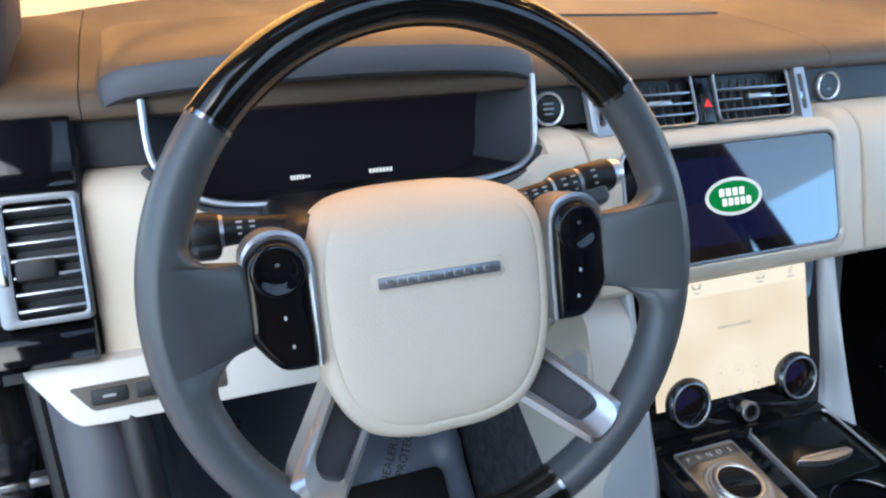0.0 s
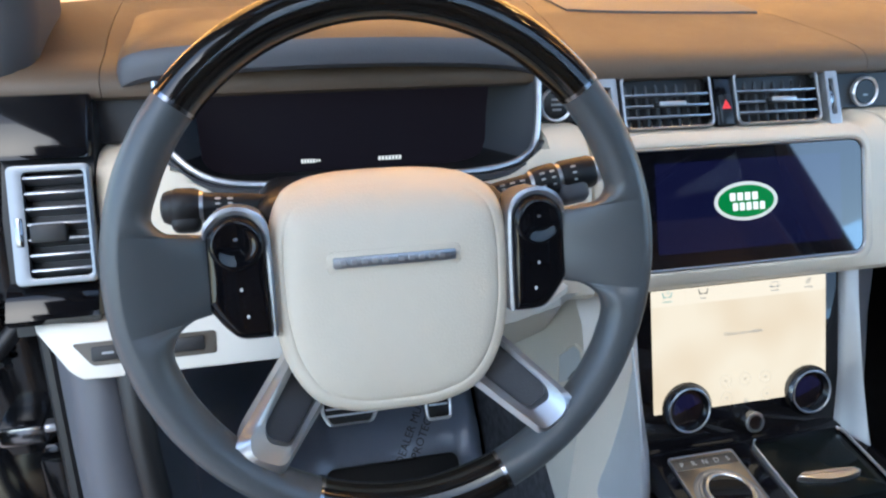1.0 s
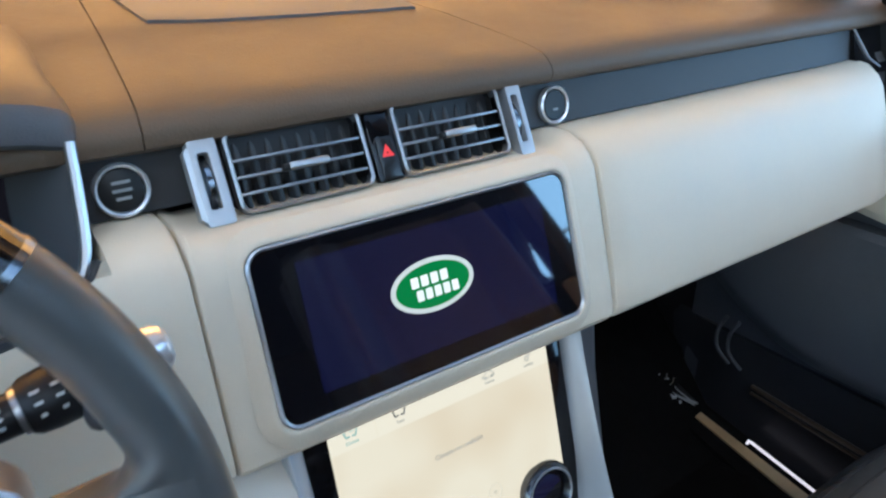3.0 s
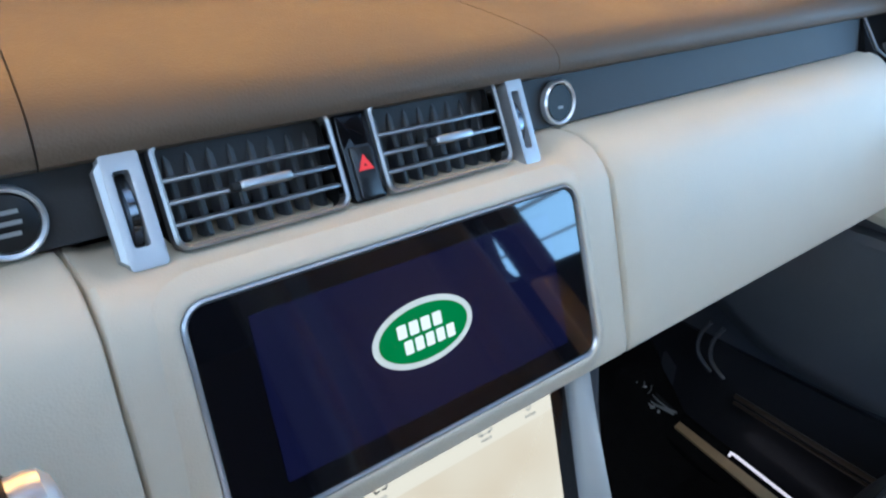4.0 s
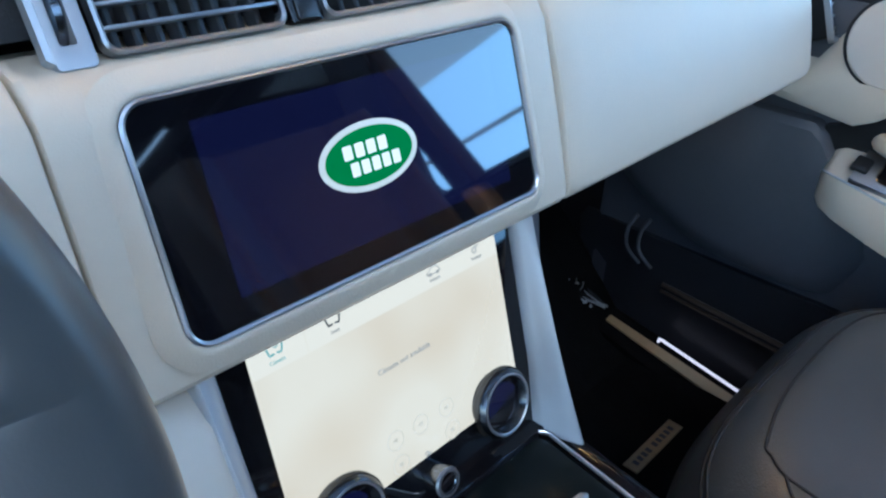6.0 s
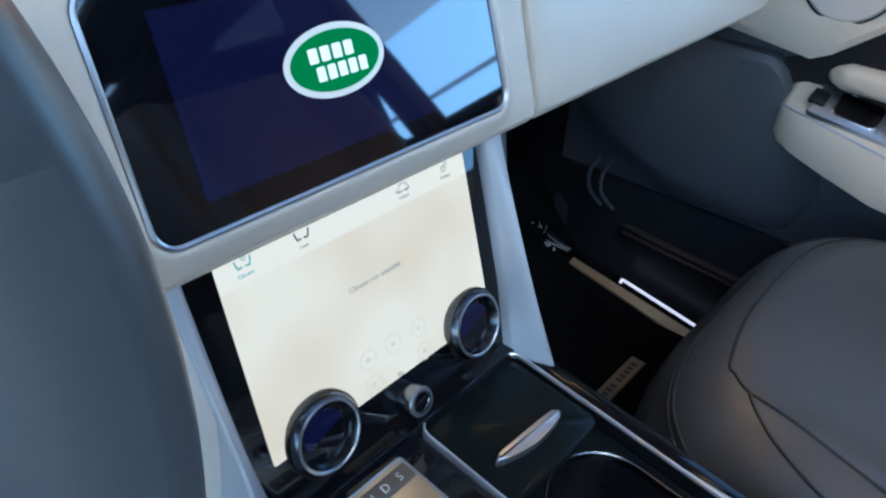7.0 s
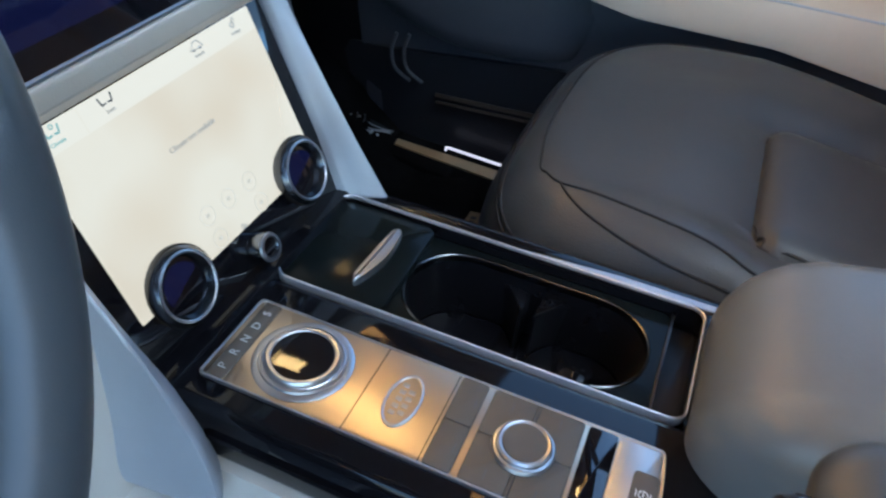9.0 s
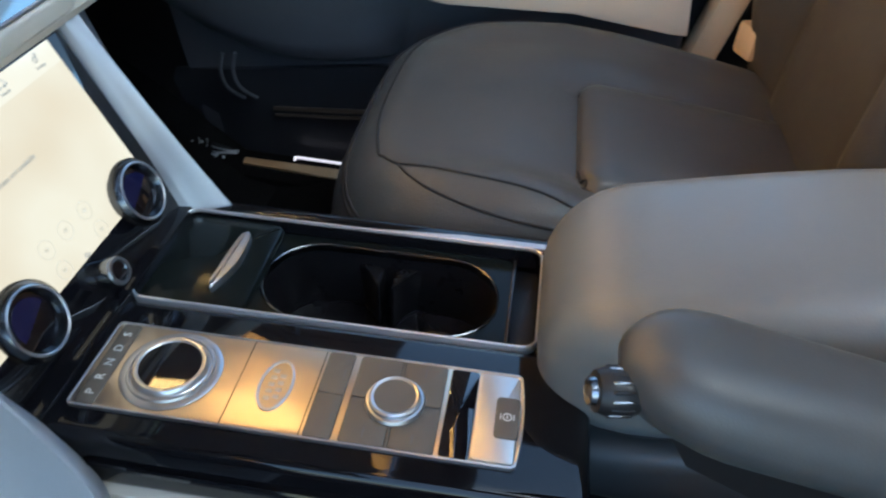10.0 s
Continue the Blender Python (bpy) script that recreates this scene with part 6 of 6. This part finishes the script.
plate = part("name_plate", rbox(0.142, 0.026, 0.003, 0.001, 1), TREAD, mat_p, "dull metal name plate", pose(1.234, 0.679, 0.2095))
for k in range(9):
    part("marking", rbox(0.0075, 0.010, 0.001, 0, 1), GREY_PLASTIC, plate, "", pose(1.180 + 0.0125 * k + 0.006 * (k > 3), 0.679, 0.2112))

film = thing("film_mat", pose(0.25, 0.9, 0.2), "driver mat under blue-grey protective film with print", "mat", "floor mats")
random.seed(4)
rows = []
for i in range(30):
    t = i / 29
    y = 0.62 + 0.60 * min(t, 0.85) + 0.12 * max(0, t - 0.85)
    z = 0.226 + max(0, (y - 0.86)) * 0.955 + 1.6 * max(0, t - 0.85)
    rows.append([(-0.13 + 0.580 * k / 30, y, z + 0.009 * noise.noise((k * 0.35, i * 0.35, 0)) + 0.006 * noise.noise((k * 0.9 + 0.5 * i, i * 0.5, 7)) + 0.014 * (0.4 - min(0.4, abs(noise.noise((k * 0.55 + 0.3 * i, i * 0.28, 3))))) ** 2 * 6) for k in range(31)])
part("film", loft(rows), FILM, film, "creased blue-grey film")
film.children[-1].modifiers.new("thickness", "SOLIDIFY").thickness = 0.002
TM = pose(0.349, 1.012, 0.385, 43, 0, 0)
part("heel_pad", prism(rrect(0.215, 0.155, 0.014, 4), 0.0, 0.020, 0.004, 2), BLACK_PLASTIC, film, "black heel pad", pose(0.298, 0.917, 0.284, 43.7, 0, 0))
words("DEALER MUST", 0.019, INK, film, TM @ pose(-0.014, -0.016, 0.010, 0, 0, 62), "print")
words("PROTECTIVE", 0.019, INK, film, TM @ pose(0.010, -0.016, 0.010, 0, 0, 62), "print")
words("REMOVE", 0.017, INK, film, TM @ pose(-0.25, 0.05, 0.004, 0, 0, 75), "print")
words("PROTECTIVE", 0.017, INK, film, TM @ pose(-0.435, -0.02, 0.006, 0, 0, 80), "print")

# pedals
for x, y, z, w, h, taper, tilt in ((0.226, 0.893, 0.517, 0.074, 0.050, 0.009, 52), (0.356, 0.905, 0.515, 0.034, 0.080, 0.001, 62)):
    p = thing("pedal", pose(x, y, 0.4), "bright metal-rimmed black rubber pedal hung below the dash", "pedal", "pedals")
    m = pose(x, y, z, tilt, 0, 0)
    face = [(-w / 2 + taper, -h / 2), (w / 2 - taper, -h / 2), (w / 2, -h / 2 + 0.016), (w / 2, h / 2), (-w / 2, h / 2), (-w / 2, -h / 2 + 0.016)]
    part("pad", prism(round_poly(face, 0.004), -0.006, 0.001, 0.001), BLACK_PLASTIC, p, "black rubber pad", m)
    part("rim", ring(round_poly(grown(face, 0.004), 0.006), round_poly(grown(face, -0.001), 0.004), -0.006, 0.004, 0.001), BRIGHT_RING, p, "bright metal rim", m)
    for k in range(4):
        part("grip", rbox(w - 0.006, 0.003, 0.003, 0.001, 1, (0, h * (-0.26 + 0.19 * k), 0.002)), BRIGHT_RING, p, "", m)
    part("arm", tube([(x, y + 0.007, z), (x, y + 0.07, z + 0.06), (x, y + 0.13, z + 0.20)], 0.007, 8), DARK_CHROME, p, "metal pedal arm")

# door jamb on the driver's side
jamb = thing("door_jamb", pose(-0.12, 0.72, 0.2), "gloss black door jamb with hinge and wiring", "door jamb")
part("post", rbox(0.07, 0.14, 0.80, 0.015, 2, (-0.125, 0.80, 0.58)), BODY_BLACK, jamb, "gloss black post")
part("kick_trim", loft([[(-0.062, 0.665, 0.80), (-0.033, 0.640, 0.795), (-0.008, 0.645, 0.79), (0.002, 0.80, 0.79), (-0.066, 0.82, 0.80)], [(-0.056, 0.635, 0.70), (-0.028, 0.612, 0.70), (0.000, 0.62, 0.70), (0.012, 0.80, 0.70), (-0.058, 0.82, 0.70)], [(-0.048, 0.60, 0.55), (-0.018, 0.585, 0.55), (0.010, 0.60, 0.55), (0.022, 0.80, 0.55), (-0.053, 0.82, 0.55)], [(-0.038, 0.55, 0.30), (-0.008, 0.54, 0.30), (0.022, 0.56, 0.30), (0.032, 0.80, 0.30), (-0.038, 0.82, 0.30)], [(-0.038, 0.5, 0.2), (-0.008, 0.5, 0.2), (0.022, 0.52, 0.2), (0.032, 0.80, 0.2), (-0.038, 0.82, 0.2)]], True, True), KICK, jamb, "grey kick trim", None, 70)
part("trim_gap", tube(smooth_line([(0.004, 0.640, 0.785), (0.012, 0.608, 0.70), (0.024, 0.588, 0.55), (0.036, 0.545, 0.30)], 6), 0.013, 10), INK, jamb, "dark gap in the kick trim")
part("door_seal", tube(smooth_line([(-0.070, 0.68, 0.82), (-0.062, 0.645, 0.70), (-0.054, 0.605, 0.55), (-0.046, 0.55, 0.30), (-0.046, 0.45, 0.235)], 6), 0.008, 8), BLACK_PLASTIC, jamb, "black rubber door seal")
part("jamb_face", rbox(0.36, 0.05, 1.1, 0.012, 2, (-0.275, 0.80, 0.36)), BODY_BLACK, jamb, "gloss black jamb face")
part("inner_wing", rbox(0.34, 0.05, 0.6, 0.02, 3), BODY_BLACK, jamb, "gloss black inner wing panel", pose(-0.27, 0.70, 0.40, -14, 0, 0))
for k in range(5):
    part("wiring", tube(smooth_line([(-0.26 + 0.02 * k, 0.70, 0.80), (-0.20 + 0.012 * k, 0.67 - 0.01 * (k % 3), 0.70), (-0.15 - 0.015 * (k % 2), 0.655, 0.60), (-0.13 + 0.01 * k, 0.64, 0.48), (-0.16, 0.63, 0.36)], 6), 0.005 + 0.002 * (k % 2), 8), BLACK_PLASTIC, jamb, "black wiring loom")
for x, z, w, h in ((-0.12, 0.62, 0.05, 0.03), (-0.15, 0.55, 0.045, 0.05), (-0.11, 0.50, 0.04, 0.035), (-0.18, 0.64, 0.05, 0.04)):
    part("bracket", prism(rrect(w, h, 0.006, 4), 0, 0.018, 0.004, 3), BODY_BLACK, jamb, "", pose(x, 0.70 - 0.25 * (z - 0.40) - 0.03, z, 76, 8, 0))
    part("bolt", lathe([(0, 0.018), (0.008, 0.018), (0.008, 0.022), (0.005, 0.022), (0.005, 0.028), (0, 0.029)], 12), SILVER, jamb, "bright bolt", pose(x, 0.70 - 0.25 * (z - 0.40) - 0.03, z, 76, 8, 0))
part("inner_sill", rbox(0.12, 0.40, 0.30, 0.03, 3, (-0.115, 0.56, 0.30)), BODY_BLACK, jamb, "gloss black inner sill")
for k, (x, z, w, h) in enumerate(((-0.13, 0.77, 0.05, 0.03), (-0.16, 0.60, 0.06, 0.09), (-0.11, 0.46, 0.04, 0.06), (-0.20, 0.70, 0.05, 0.05), (-0.19, 0.48, 0.07, 0.05))):
    part("pressing", prism(rrect(w, h, 0.012, 4), 0, 0.012, 0.006, 3), BODY_BLACK, jamb, "", pose(x, 0.775, z, 90, 0, 0))
for x, z in ((-0.145, 0.69), (-0.12, 0.52), (-0.18, 0.56), (-0.15, 0.73)):
    part("bolt", lathe([(0, 0), (0.010, 0), (0.010, 0.003), (0.0065, 0.003), (0.0065, 0.009), (0, 0.010)], 12), DARK_CHROME, jamb, "", pose(x, 0.774, z, 90, 0, 0))
part("wiring", tube(smooth_line([(-0.20, 0.76, 0.78), (-0.16, 0.72, 0.75), (-0.13, 0.70, 0.76), (-0.10, 0.72, 0.79)], 6), 0.009, 10), BLACK_PLASTIC, jamb, "black wiring loom")
hinge = part("hinge", rbox(0.045, 0.05, 0.022, 0.004, 2, (-0.118, 0.715, 0.672)), DARK_CHROME, jamb, "dark metal hinge")
part("hinge_arm", rbox(0.05, 0.016, 0.010, 0.003, 1, (-0.10, 0.70, 0.676)), SILVER, hinge, "")
part("bolt", lathe([(0, 0), (0.008, 0), (0.008, 0.006), (0, 0.007)], 6), DARK_CHROME, jamb, "", pose(-0.105, 0.728, 0.63, 90, 0, 0))
part("wire_boot", tube([(-0.13 + 0.008 * math.cos(k * 0.9), 0.715 + 0.008 * math.sin(k * 0.9), 0.74 + 0.0012 * k) for k in range(60)], 0.004, 6), BLACK_PLASTIC, jamb, "ribbed black wiring boot")
part("latch_plate", rbox(0.03, 0.03, 0.16, 0.006, 2, (-0.10, 0.722, 0.55)), BODY_BLACK, jamb)
part("sill_west", rbox(0.10, 1.2, 0.06, 0.012, 2, (-0.12, 0.15, 0.20)), BODY_BLACK, jamb, "gloss black sill")
